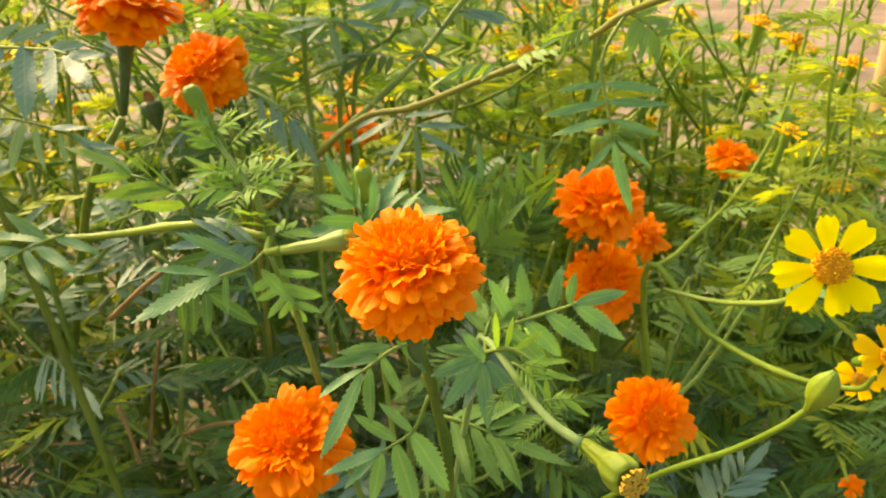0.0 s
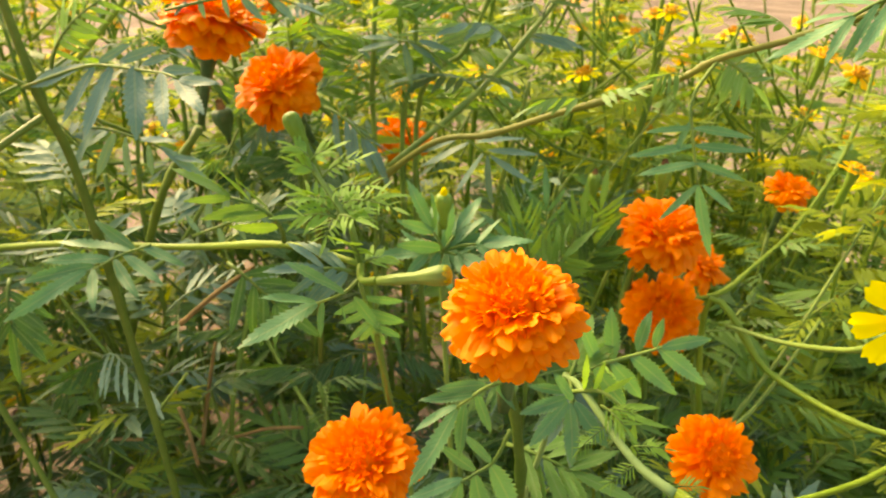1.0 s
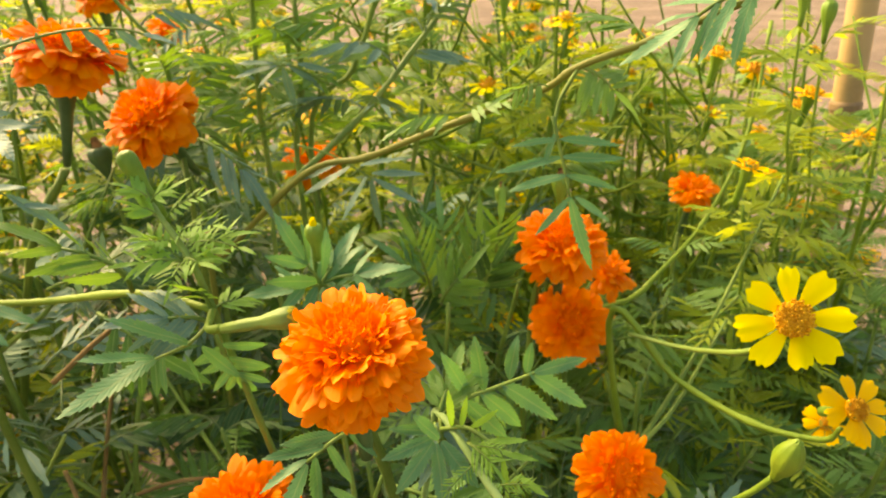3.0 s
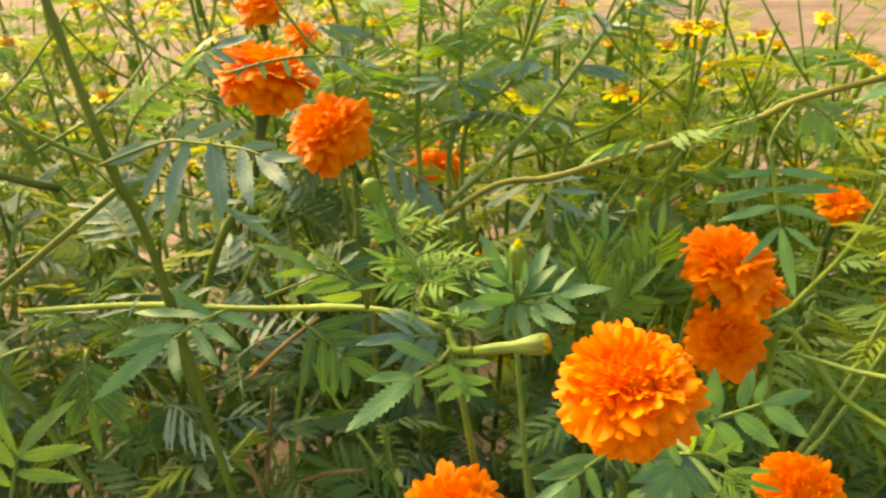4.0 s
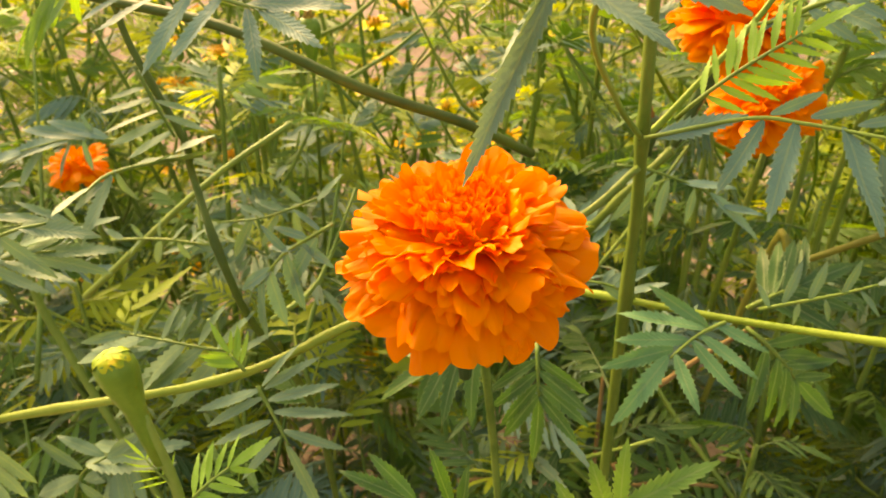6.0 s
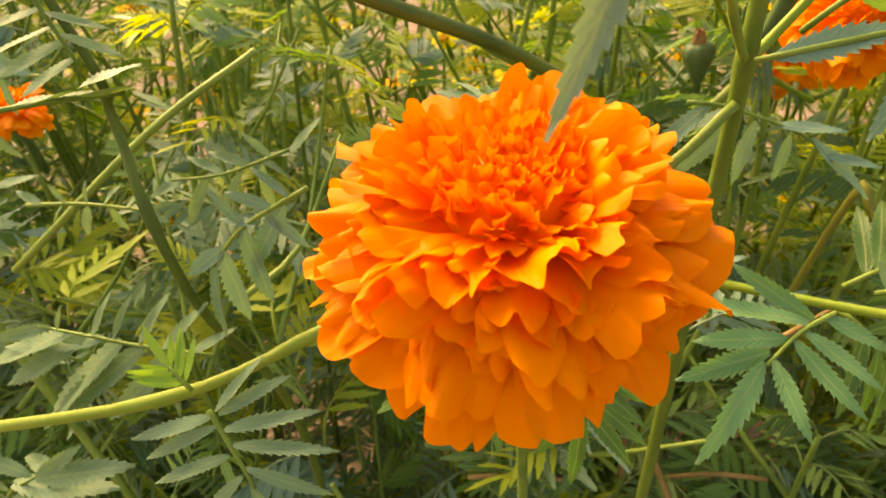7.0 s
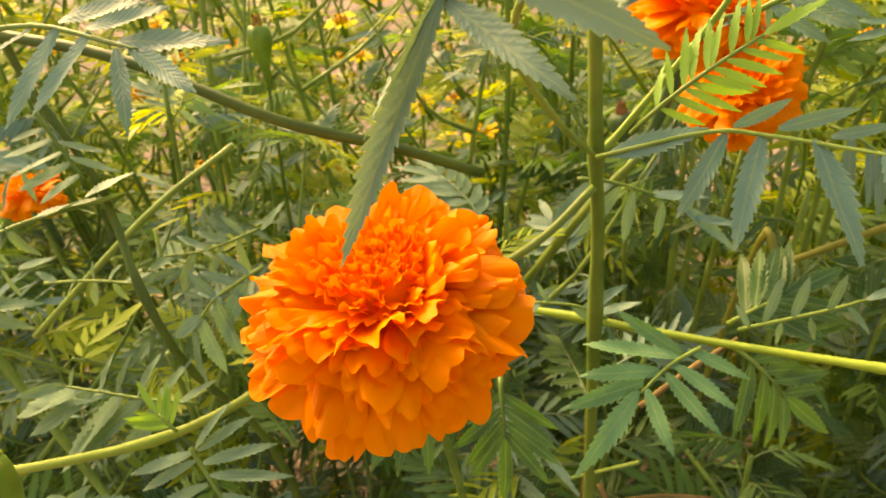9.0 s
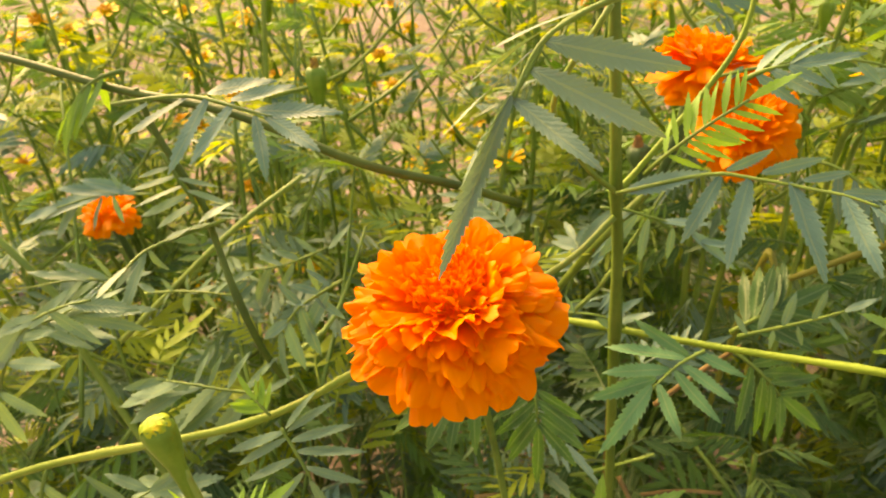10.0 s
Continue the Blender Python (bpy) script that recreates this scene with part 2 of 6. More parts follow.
# ---- leaves ----
def leaflet_geo(length, width, teeth, fold, arch, rng, bite=0.065, stray=1.0):
    """A lance-shaped leaflet with saw teeth, folded a little along its midrib: y is along, z the upper face."""
    verts, uvs, faces = [], [], []
    rows = []
    bend, twist = stray * rng.uniform(-0.12, 0.12), stray * rng.uniform(-0.35, 0.35)
    for i in range(teeth):
        rows.append((i / teeth, 1 - bite))
        rows.append(((i + 0.8) / teeth, 1 + bite))
    rows.append((1.0, 0.0))
    for v, k in rows:
        w = 0.44 * width * (math.sin(math.pi * (0.03 + 0.97 * v) ** 0.88) ** 0.75) * k if v < 1 else 0.0
        mid = Vector((bend * length * v * v, length * v, -arch * length * v * v))
        a = twist * v
        for s in (-1, 0, 1):
            x, z = s * w * math.cos(fold), abs(s) * w * math.sin(fold) + 0.04 * width * math.sin(9 * v + s * 2)
            lead = 0.22 / teeth * length * abs(s) * (1 if k > 1 else 0)
            verts.append(mid + Vector((x * math.cos(a) - z * math.sin(a), min(lead, length * (1 - v)), x * math.sin(a) + z * math.cos(a))))
            uvs.append((0.5 + 0.5 * s, v))
    for i in range(len(rows) - 1):
        for s in (0, 1):
            a = 3 * i + s
            faces.append((a, a + 1, a + 4, a + 3))
    return verts, faces, uvs


def merged(name, pairs):
    """One mesh out of many placed copies of some meshes that share a material list."""
    cache, vs, fs, us, mats, mi, o = {}, [], [], [], [], [], 0
    for me, m in pairs:
        if me not in cache:
            co = np.empty(len(me.vertices) * 3, dtype=np.float32)
            me.vertices.foreach_get("co", co)
            uv = np.zeros((len(me.vertices), 2), dtype=np.float32)
            for lp, d in zip(me.loops, me.uv_layers[0].data):
                uv[lp.vertex_index] = d.uv
            cache[me] = (co.reshape(-1, 3), [tuple(p.vertices) for p in me.polygons], uv)
        co, faces, uv = cache[me]
        a = np.array(m)
        vs.append(co @ a[:3, :3].T + a[:3, 3])
        fs += [tuple(i + o for i in q) for q in faces]
        us.append(uv)
        mat = me.materials[0]
        if mat not in mats:
            mats.append(mat)
        mi += [mats.index(mat)] * len(faces)
        o += len(co)
    out = mesh_of(name, np.concatenate(vs).tolist(), fs, mats[0], np.concatenate(us))
    for mat in mats[1:]:
        out.materials.append(mat)
    out.polygons.foreach_set("material_index", mi)
    return out


def leaf_plan(length, pairs, droop, llen, wide, arch, rng, angle=58.0):
    """The rachis line of a feathered leaf and the pose and length of each leaflet, in the leaf's own space."""
    tail = llen * 1.1
    run = max(length - tail, length * 0.45)

    def at(f):
        return Vector((0, run * f, arch * run * (1 - (2 * f - 1) ** 2) * 0.5 - arch * run * f * f * 0.3))
    line = [at(i / 6) for i in range(7)]
    lets = []
    for i in range(pairs):
        f = 0.3 + 0.66 * i / max(1, pairs - 1) if pairs > 1 else 0.6
        size = llen * (0.62 + 0.38 * math.sin(math.pi * (0.25 + 0.6 * f))) * rng.uniform(0.88, 1.1)
        for s in (-1, 1):
            a = radians(angle - 16 * f + rng.uniform(-5, 5))
            d = radians(droop + rng.uniform(-7, 7))
            out = Vector((s * math.cos(d), 0, -math.sin(d)))
            way = out * math.sin(a) + Vector((0, 1, 0)) * math.cos(a)
            up = Vector((s * math.sin(d), 0, math.cos(d)))
            lets.append((frame_of(at(min(1, f + rng.uniform(-0.03, 0.03))), way, up), size))
    lets.append((frame_of(at(1.0), Vector((rng.uniform(-0.15, 0.15), 1, -0.25 - 0.3 * math.sin(radians(droop)))), (0, 0, 1)), llen * 1.12))
    return line, lets


def joined(geos):
    verts, faces, uvs = [], [], []
    for v, f, u, m in geos:
        o = len(verts)
        verts += [m @ Vector(q) for q in v]
        faces += [tuple(i + o for i in q) for q in f]
        uvs += u if u else [(0.5, 0.0)] * len(v)
    return verts, faces, uvs


def whole_leaf(name, material, seed, length=0.1, pairs=5, droop=20, llen=0.032, wide=0.24, arch=0.25, teeth=5, sides=4):
    rng = random.Random(seed)
    line, lets = leaf_plan(length, pairs, droop, llen, wide, arch, rng)
    v, f = tube(line, [0.0011 - 0.0006 * i / 6 for i in range(7)], sides)
    geos = [(v, f, None, Matrix.Identity(4))]
    for m, size in lets:
        geos.append((*leaflet_geo(size, size * wide, teeth, rng.uniform(0.05, 0.4), rng.uniform(0.0, 0.22), rng, 0.12, 0.55), m))
    v, f, u = joined(geos)
    return mesh_of(name, v, f, material, u)


def big_leaf(plant, base, tip, up, pairs, llen, droop, material, seed, wide=0.26, arch=0.2, label="", angle=58.0, teeth=10, stalk=STEM_GREEN):
    """A near leaf from its base to its tip; every leaflet is a piece of its own."""
    rng = random.Random(seed)
    base, tip = Vector(base), Vector(tip)
    m = frame_of(base, tip - base, up)
    line, lets = leaf_plan((tip - base).length, pairs, droop, llen, wide, arch, rng, angle)
    thick = 0.0012 * min(1.0, llen / 0.022)
    v, f = tube(line, [thick * (1 - 0.42 * i / 6) for i in range(7)], 6)
    leaf = part("leaf", mesh_of("rachis", v, f, stalk, [(0.5, 0.0)] * len(v)), plant, m, label)
    for q, size in lets:
        v, f, u = leaflet_geo(size, size * wide * rng.uniform(0.9, 1.12), teeth, rng.uniform(0.08, 0.4), rng.uniform(-0.05, 0.3), rng, 0.15)
        part("leaflet", mesh_of("leaflet", v, f, material, u), leaf, m @ q)
    return leaf


def spread_leaf(plant, rachis, lets, up, wide, material, seed, label="", stalk=STEM_GREEN, teeth=12, bite=0.16, fold=(0.1, 0.42), stray=0.6):
    """A near leaf whose leaflets are laid out one by one, each from its foot to its tip."""
    rng = random.Random(seed)
    line = glide(rachis, 4)
    v, f = tube(line, [0.0009 - 0.0004 * i / len(line) for i in range(len(line))], 6)
    leaf = part("leaf", mesh_of("rachis", v, f, stalk, [(0.5, 0.0)] * len(v)), plant, None, label)
    for foot, tip in lets:
        way = Vector(tip) - Vector(foot)
        tilt = Vector(up) + Vector((rng.gauss(0, 0.18), rng.gauss(0, 0.18), rng.gauss(0, 0.18)))
        v, f, u = leaflet_geo(way.length, way.length * wide * rng.uniform(0.88, 1.12), teeth, rng.uniform(*fold), rng.uniform(-0.04, 0.1), rng, bite, stray)
        part("leaflet", mesh_of("leaflet", v, f, material, u), leaf, frame_of(foot, way, tilt))
    return leaf


LEAF_SHAPES, FAR_SHAPES = {}, {}
for kind, material in (("deep", LEAF_DEEP_SHADED), ("blue", LEAF_BLUE), ("mid", LEAF_MID), ("young", LEAF_YOUNG), ("dusty", LEAF_DUSTY)):
    for shapes, teeth, salt, sides in ((LEAF_SHAPES, 4, 40, 4), (FAR_SHAPES, 2, 80, 3)):
        rng = random.Random(len(shapes) + salt)
        shapes[kind] = [whole_leaf("leaf", material, rng.random(), 0.1, rng.choice((5, 6, 6, 7)), rng.uniform(0, 50), rng.uniform(0.03, 0.039), rng.uniform(0.19, 0.25), rng.uniform(0.1, 0.5), teeth, sides) for _ in range(7)]


def dress(plant, pts, count, kind, size, seed, start=0.3):
    """Pairs of feathered leaves at the nodes of a slender stem."""
    rng = random.Random(seed)
    line = glide(pts, 8)
    turn = rng.uniform(0, 3)
    for k in range(count):
        g = (start + (0.93 - start) * k / max(1, count - 1)) * (len(line) - 1)
        c = line[int(g)].lerp(line[min(int(g) + 1, len(line) - 1)], g % 1)
        for side in (0, math.pi):
            b = turn + side + rng.gauss(0, 0.25)
            way = Vector((math.cos(b), math.sin(b), rng.uniform(0.0, 0.8)))
            ln = size * rng.uniform(0.75, 1.2) * (1.1 - 0.4 * k / count)
            part("leaf", rng.choice(LEAF_SHAPES[kind]), plant, frame_of(c, way, (rng.gauss(0, 0.25), rng.gauss(0, 0.25), 1)) @ Matrix.Scale(ln / 0.1, 4))
        turn += math.pi / 2 + rng.gauss(0, 0.2)


# ---- flowers ----
def petal_geo(length, width, rng, nu=6, nv=6, curl=0.35, ruffle=0.1, notch=0.06, blunt=False):
    """A spoon-shaped petal with a waved tip cleft into lobes: y is along, z the upper face."""
    verts, uvs, faces = [], [], []
    p1, p2, fq = rng.uniform(0, 6.3), rng.uniform(0, 6.3), rng.uniform(2.6, 4.6)
    cup, lean = rng.uniform(-0.25, 0.3), rng.uniform(-0.16, 0.16)
    clefts = [(rng.uniform(-0.6, 0.6), rng.uniform(0.09, 0.2), notch * rng.uniform(0.5, 1.4)) for _ in range(rng.choice((1, 1, 2, 2, 3)))]
    skew, fall, kink = rng.uniform(-0.12, 0.12), rng.uniform(0.16, 0.32), rng.uniform(0.45, 0.85)
    for j in range(nv + 1):
        v = j / nv
        w = width * (0.28 + 0.72 * math.sin(min(1.0, v / 0.8) * math.pi / 2) ** 1.3)
        if v > 0.8:
            w *= 1 - 0.07 * ((v - 0.8) / 0.2) ** 2
        if blunt:
            w = width * (0.34 + 0.66 * math.sin(min(1.0, v * 1.12) * math.pi / 2)) * (1 - 0.1 * max(0, v - 0.8) / 0.2)
        for i in range(nu + 1):
            u = 2 * i / nu - 1
            if blunt:
                edge = 1 - 0.12 * abs(u) ** 4 - notch * (0.5 + 0.5 * math.cos(2.1 * fq * u + p1))
            else:
                edge = 1 - fall * abs(u) ** 2.8 + skew * u - sum(d * math.exp(-((u - c) / h) ** 2) for c, h, d in clefts)
            y = length * v * (1 - (1 - edge) * v ** 2)
            z = cup * 0.5 * width * u * u * (0.4 + 0.6 * v) + ruffle * width * math.sin(fq * u + p2) * v * v - curl * length * v ** 2.4
            z += 0.3 * ruffle * width * math.sin(2.6 * fq * u + p1) * v ** 4
            if not blunt:
                z -= 0.5 * curl * length * max(0.0, v - kink) * (1 + u * lean * 4)
            verts.append((0.5 * w * u + lean * length * v * v * 0.4, y, z))
            uvs.append((i / nu, v))
    for j in range(nv):
        for i in range(nu):
            a = j * (nu + 1) + i
            faces.append((a, a + 1, a + nu + 2, a + nu + 1))
    return verts, faces, uvs


PETALS = {}


def petal_set(key, material, fine):
    """Some shared petal meshes, one metre long and to be scaled, in three kinds: heart, middle, rim."""
    if (key, fine) not in PETALS:
        rng = random.Random(hash(len(PETALS)) + 7)
        nu, nv = (16, 8) if fine else (8, 5)
        sets = []
        for kind, (wd, curl, ruf, notch, count) in enumerate(((0.75, 0.0, 0.2, 0.16, 14), (0.68, 0.1, 0.13, 0.16, 22), (0.66, 0.2, 0.09, 0.15, 24))):
            sets.append([mesh_of("petal", *(lambda g: (g[0], g[1], material, g[2]))(petal_geo(1.0, wd * rng.uniform(0.85, 1.2), rng, nu, nv, curl * rng.uniform(0.5, 1.4), ruf * rng.uniform(0.6, 1.5), notch))) for _ in range(count)])
        PETALS[(key, fine)] = sets
    return PETALS[(key, fine)]


def calyx_mesh(r, length, material):
    prof = [(0.0022, -length), (0.003, -length * 0.75), (r * 0.55, -length * 0.4), (r * 0.9, -length * 0.12), (r, 0.0), (r * 0.9, 0.003)]
    v, f = lathe(prof, 16, 8, 0.05)
    return mesh_of("calyx", v, f, material)


def pompon(plant, at, axis, R, material, n, seed, fine=False, flat=0.82, droop=16.0, label="", calyx=CALYX_DARK, neck=0.035, single=True):
    """A double marigold head: petals set in a spiral from a tight heart to a drooping rim."""
    rng = random.Random(seed)
    m = frame_of(at, Vector(axis).orthogonal(), axis)
    core = [(0.001, -0.5 * R), (0.25 * R, -0.35 * R), (0.34 * R, -0.1 * R), (0.36 * R, 0.2 * R * flat), (0.31 * R, 0.44 * R * flat), (0.18 * R, 0.55 * R * flat), (0.02 * R, 0.56 * R * flat)]
    v, f = lathe(core, 14)
    head = part("flower_head", mesh_of("flower_heart", v, f, material, [(0.5, 0.2)] * len(v)), plant, m, label)
    part("calyx", calyx_mesh(0.22 * R, neck + 0.3 * R, calyx), head, m @ Matrix.Translation((0, 0, -0.34 * R)))
    heart, middle, rim = petal_set(material.name, material, fine)
    loose = []
    for i in range(n):
        u = (i + 0.5) / n
        th = i * 2.39996 + rng.gauss(0, 0.16)
        rise = radians(np.interp(u, (0, 0.12, 0.3, 0.5, 0.7, 0.88, 1.0), (84, 68, 48, 26, 4, -20, -24 - droop)) + max(-1.4, min(1.4, rng.gauss(0, 1))) * (11 if u > 0.35 else 20))
        long = R * np.interp(u, (0, 0.14, 0.3, 0.46, 0.62, 1.0), (0.11, 0.15, 0.24, 0.46, 0.68, 0.7)) * rng.uniform(0.76, 1.12)
        foot = R * np.interp(u, (0, 0.14, 0.3, 0.46, 1.0), (0.02, 0.2, 0.33, 0.34, 0.3))
        high = R * flat * np.interp(u, (0, 0.12, 0.3, 0.5, 0.7, 1.0), (0.52, 0.5, 0.42, 0.28, 0.11, -0.1))
        ring = Vector((math.cos(th), math.sin(th), 0))
        way = ring * math.cos(rise) + Vector((0, 0, math.sin(rise)))
        up = Vector((0, 0, math.cos(rise))) - ring * math.sin(rise)
        up = Matrix.Rotation(rng.gauss(0, 0.24 if u > 0.35 else 0.6), 3, way) @ up
        base = ring * foot + Vector((0, 0, high))
        kind = heart if u < 0.32 else (middle if u < 0.55 else rim)
        me = kind[rng.randrange(len(kind))]
        q = frame_of(base, way, up) @ Matrix.Diagonal((long * rng.uniform(0.75, 1.25), long, long, 1))
        if single:
            part("petal", me, head, m @ q)
        else:
            loose.append((me, q))
    if loose:
        part("petals", merged("petals", loose), head, m, kind="stuff")
    return head


def daisy(plant, at, axis, R, material, n, seed, disc_r=0.3, label="", fine=True, neck=0.03, droop=0.1, calyx=CALYX):
    """A single head: one ring of broad notched petals round a dome of tiny florets."""
    rng = random.Random(seed)
    m = frame_of(at, Vector(axis).orthogonal(), axis)
    geos = []
    prof = [(disc_r * R, -0.04 * R), (disc_r * R, 0.05 * R), (disc_r * 0.8 * R, 0.14 * R), (disc_r * 0.4 * R, 0.19 * R), (0.01 * R, 0.2 * R)]
    v, f = lathe(prof, 16 if fine else 9)
    geos.append((v, f, None, Matrix.Identity(4)))
    for i in range(90 if fine else 9):
        u = ((i + 0.5) / (90 if fine else 9)) ** 0.5
        th, r = i * 2.39996, u * disc_r * R
        h = 0.2 * R * (1 - u * u) ** 0.5 * 0.9 + 0.02 * R
        s = 0.03 * R * rng.uniform(0.7, 1.3) * (1 if fine else 2.6)
        v, f = lathe([(s * 0.6, 0), (s, s * 1.6), (s * 0.7, s * 2.4), (s * 0.1, s * 1.7)], 5)
        geos.append((v, f, None, frame_of((r * math.cos(th), r * math.sin(th), h), Vector((math.cos(th + 1.57), math.sin(th + 1.57), 0)), (math.cos(th) * u * 0.7, math.sin(th) * u * 0.7, 1))))
    v, f, u = joined(geos)
    head = part("flower_head", mesh_of("disc", v, f, DISC, u), plant, m, label)
    part("calyx", calyx_mesh(disc_r * R * 0.95, neck, calyx), head, m @ Matrix.Translation((0, 0, -0.05 * R)))
    loose = []
    for i in range(n):
        th = 2 * math.pi * i / n + rng.gauss(0, 0.08)
        long = R * (1 - disc_r * 0.8) * rng.uniform(0.85, 1.08)
        v, f, uv = petal_geo(1.0, rng.uniform(0.78, 0.94) * 6.0 / n, rng, 12 if fine else 6, 9 if fine else 5, droop * rng.uniform(0.0, 2.2), 0.05, 0.1, True)
        out = Vector((math.cos(th), math.sin(th), rng.uniform(-0.1, 0.2)))
        q = frame_of(Vector((math.cos(th), math.sin(th), 0)) * disc_r * 0.8 * R, out, (0, 0, 1)) @ Matrix.Scale(long, 4)
        if fine:
            part("petal", mesh_of("petal", v, f, material, uv), head, m @ q)
        else:
            loose.append((mesh_of("petal", v, f, material, uv), q))
    if loose:
        part("petals", merged("petals", loose), head, m, kind="stuff")
    return head


def bud(plant, at, axis, length, r, tip_material, seed, label="", body=CALYX, spent=False, open_tip=True, plump=False, dome=False):
    """A ribbed green bud; its tip shows petals or, once spent, a crown of dry tubes."""
    rng = random.Random(seed)
    m = frame_of(at, Vector(axis).orthogonal(), axis)
    prof = [(0.0016, -1.1 * length), (0.0021, -0.8 * length), (r * 0.5, -0.45 * length), (r * 0.72, -0.2 * length), (r * 0.9, -0.02 * length), (r, 0.2 * length), (r * 0.95, 0.4 * length), (r * 0.7, 0.54 * length), (r * 0.5, 0.55 * length)]
    if plump:
        prof = [(0.0016, -0.75 * length), (0.0022, -0.6 * length), (r * 0.5, -0.5 * length), (r * 0.82, -0.3 * length), (r, -0.05 * length), (r * 0.95, 0.15 * length), (r * 0.74, 0.36 * length), (r * 0.42, 0.52 * length), (r * 0.15, 0.6 * length)]
    if spent:
        prof = [(0.0018, -2.0 * length), (0.0026, -1.3 * length), (r * 0.6, -0.75 * length), (r * 0.84, -0.5 * length), (r, -0.3 * length), (r * 1.05, 0.0), (r, 0.3 * length), (r * 0.86, 0.46 * length), (r * 0.7, 0.42 * length)]
    if dome:
        prof = [(0.0018, -2.4 * length), (0.0024, -1.5 * length), (r * 0.55, -0.75 * length), (r * 0.74, -0.4 * length), (r * 0.93, 0.0), (r, 0.25 * length), (r * 0.98, 0.45 * length), (r * 0.8, 0.62 * length), (r * 0.4, 0.72 * length), (r * 0.05, 0.74 * length)]
    v, f = lathe(prof, 32, 8, 0.045 if plump else 0.08 if spent else 0.03 if dome else 0.05)
    ob = part("bud", mesh_of("bud", v, f, body), plant, m, label)
    geos = []
    if dome:
        for i in range(10):
            th = i * 2.39996
            for k in range(2):
                v, f, u = petal_geo(r * (0.85 - 0.2 * k), r * 0.8, rng, 5, 6, 0.7, 0.02, 0.05)
                ring = Vector((math.cos(th + k), math.sin(th + k), 0))
                geos.append((v, f, u, frame_of(ring * r * (0.93 - 0.3 * k) + Vector((0, 0, (0.5 + 0.14 * k) * length)), ring * (-0.25 - 0.3 * k) + Vector((0, 0, 0.8 - 0.2 * k)), ring)))
    elif spent:
        for i in range(26):
            u = ((i + 0.5) / 26) ** 0.5
            th, s = i * 2.39996, r * 0.16
            v, f = lathe([(s * 0.6, 0), (s, s * 3), (s * 1.1, s * 3.6), (s * 0.4, s * 3)], 7)
            geos.append((v, f, None, frame_of((u * r * 0.72 * math.cos(th), u * r * 0.72 * math.sin(th), 0.5 * length), (-math.sin(th), math.cos(th), 0), (math.cos(th) * u * 0.4, math.sin(th) * u * 0.4, 1))))
    else:
        for i in range(9):
            th = i * 0.7
            v, f, u = petal_geo(r * (1.1 if open_tip else 0.4), r * 0.6, rng, 3, 3, -0.35)
            geos.append((v, f, u, frame_of(((0.25 if plump else 0.45) * r * math.cos(th), (0.25 if plump else 0.45) * r * math.sin(th), 0.5 * length), (math.cos(th) * -0.15, math.sin(th) * -0.15, 1), (-math.cos(th), -math.sin(th), 0))))
    v, f, u = joined(geos)
    part("bud_tip", mesh_of("bud_tip", v, f, tip_material, u), ob, m)
    return ob


# ---- ground ----
def ground_sheet():
    verts, faces = [], []
    rings = [0.25 * 1.16 ** i for i in range(68)]
    seg = 96
    verts.append((0, 0.6, 0))
    for r in rings:
        for k in range(seg):
            a = 2 * math.pi * k / seg
            x, y = r * math.cos(a), 0.6 + r * math.sin(a)
            z = 0.03 * noise.noise((x * 2.2, y * 2.2, 0)) * min(1, 2 / (r + 0.1))
            verts.append((x, y, z))
    for k in range(seg):
        faces.append((0, 1 + k, 1 + (k + 1) % seg))
    for i in range(len(rings) - 1):
        for k in range(seg):
            a, b = 1 + i * seg + k, 1 + i * seg + (k + 1) % seg
            faces.append((a, a + seg, b + seg, b))
    return tagged(new("ground", mesh_of("ground", verts, faces, SOIL)), "bare dry pinkish-brown garden soil with low ridges", "ground", kind="structure")


ground_sheet()

# ---- the near plants, stems first ----
mid = thing("marigold_plant", (0, 0.42, 0), 'marigold plant with a full orange bloom on an upright stem', "plant", "marigold plants in the bed")
tall = thing("marigold_plant", (-0.235, 0.46, 0), 'tall marigold plant carrying the largest golden-orange bloom', "plant", "marigold plants in the bed")
rear = thing("marigold_plant", (-0.17, 0.62, 0), 'dark-leaved marigold plant with two crowded orange blooms', "plant", "marigold plants in the bed")
right = thing("marigold_plant", (0.12, 0.56, 0), 'marigold plant with overlapping deep orange blooms under a hanging leaf', "plant", "marigold plants in the bed")
single = thing("marigold_plant", (0.24, 0.55, 0), 'marigold plant with single bright yellow daisy-like blooms', "plant", "marigold plants in the bed")
edge = thing("marigold_plant", (-0.43, 0.46, 0), 'dusty-leaved marigold plant with a green bud on a long stalk', "plant", "marigold plants in the bed")

# plant with the full orange bloom
stem(mid, [(0.000, 0.420, 0.000), (-0.005, 0.400, 0.350), (0.004, 0.335, 0.660), (0.000, 0.310, 0.740), (-0.007, 0.309, 0.774)], 0.002816, 0.001728, STEM_DARK, nodes=0.2)
stem(mid, [(-0.002, 0.360, 0.600), (0.016, 0.322, 0.746), (0.020, 0.318, 0.766), (0.038, 0.282, 0.758), (0.049, 0.264, 0.759)], 0.0012, 0.0018, STEM_PALE)
bud(mid, (0.057, 0.248, 0.762), (0.012, -0.027, 0.005), 0.0095, 0.0052, BUD_TUBE, 101, label='spent marigold bud with a crown of dry tubes', spent=True, body=BUD_PALE)
stem(mid, [(-0.005, 0.400, 0.420), (-0.050, 0.390, 0.620), (-0.070, 0.354, 0.796), (-0.078, 0.360, 0.817), (-0.094, 0.376, 0.832), (-0.100, 0.381, 0.843)], 0.00192, 0.001088, STEM_GREEN, nodes=0.25)
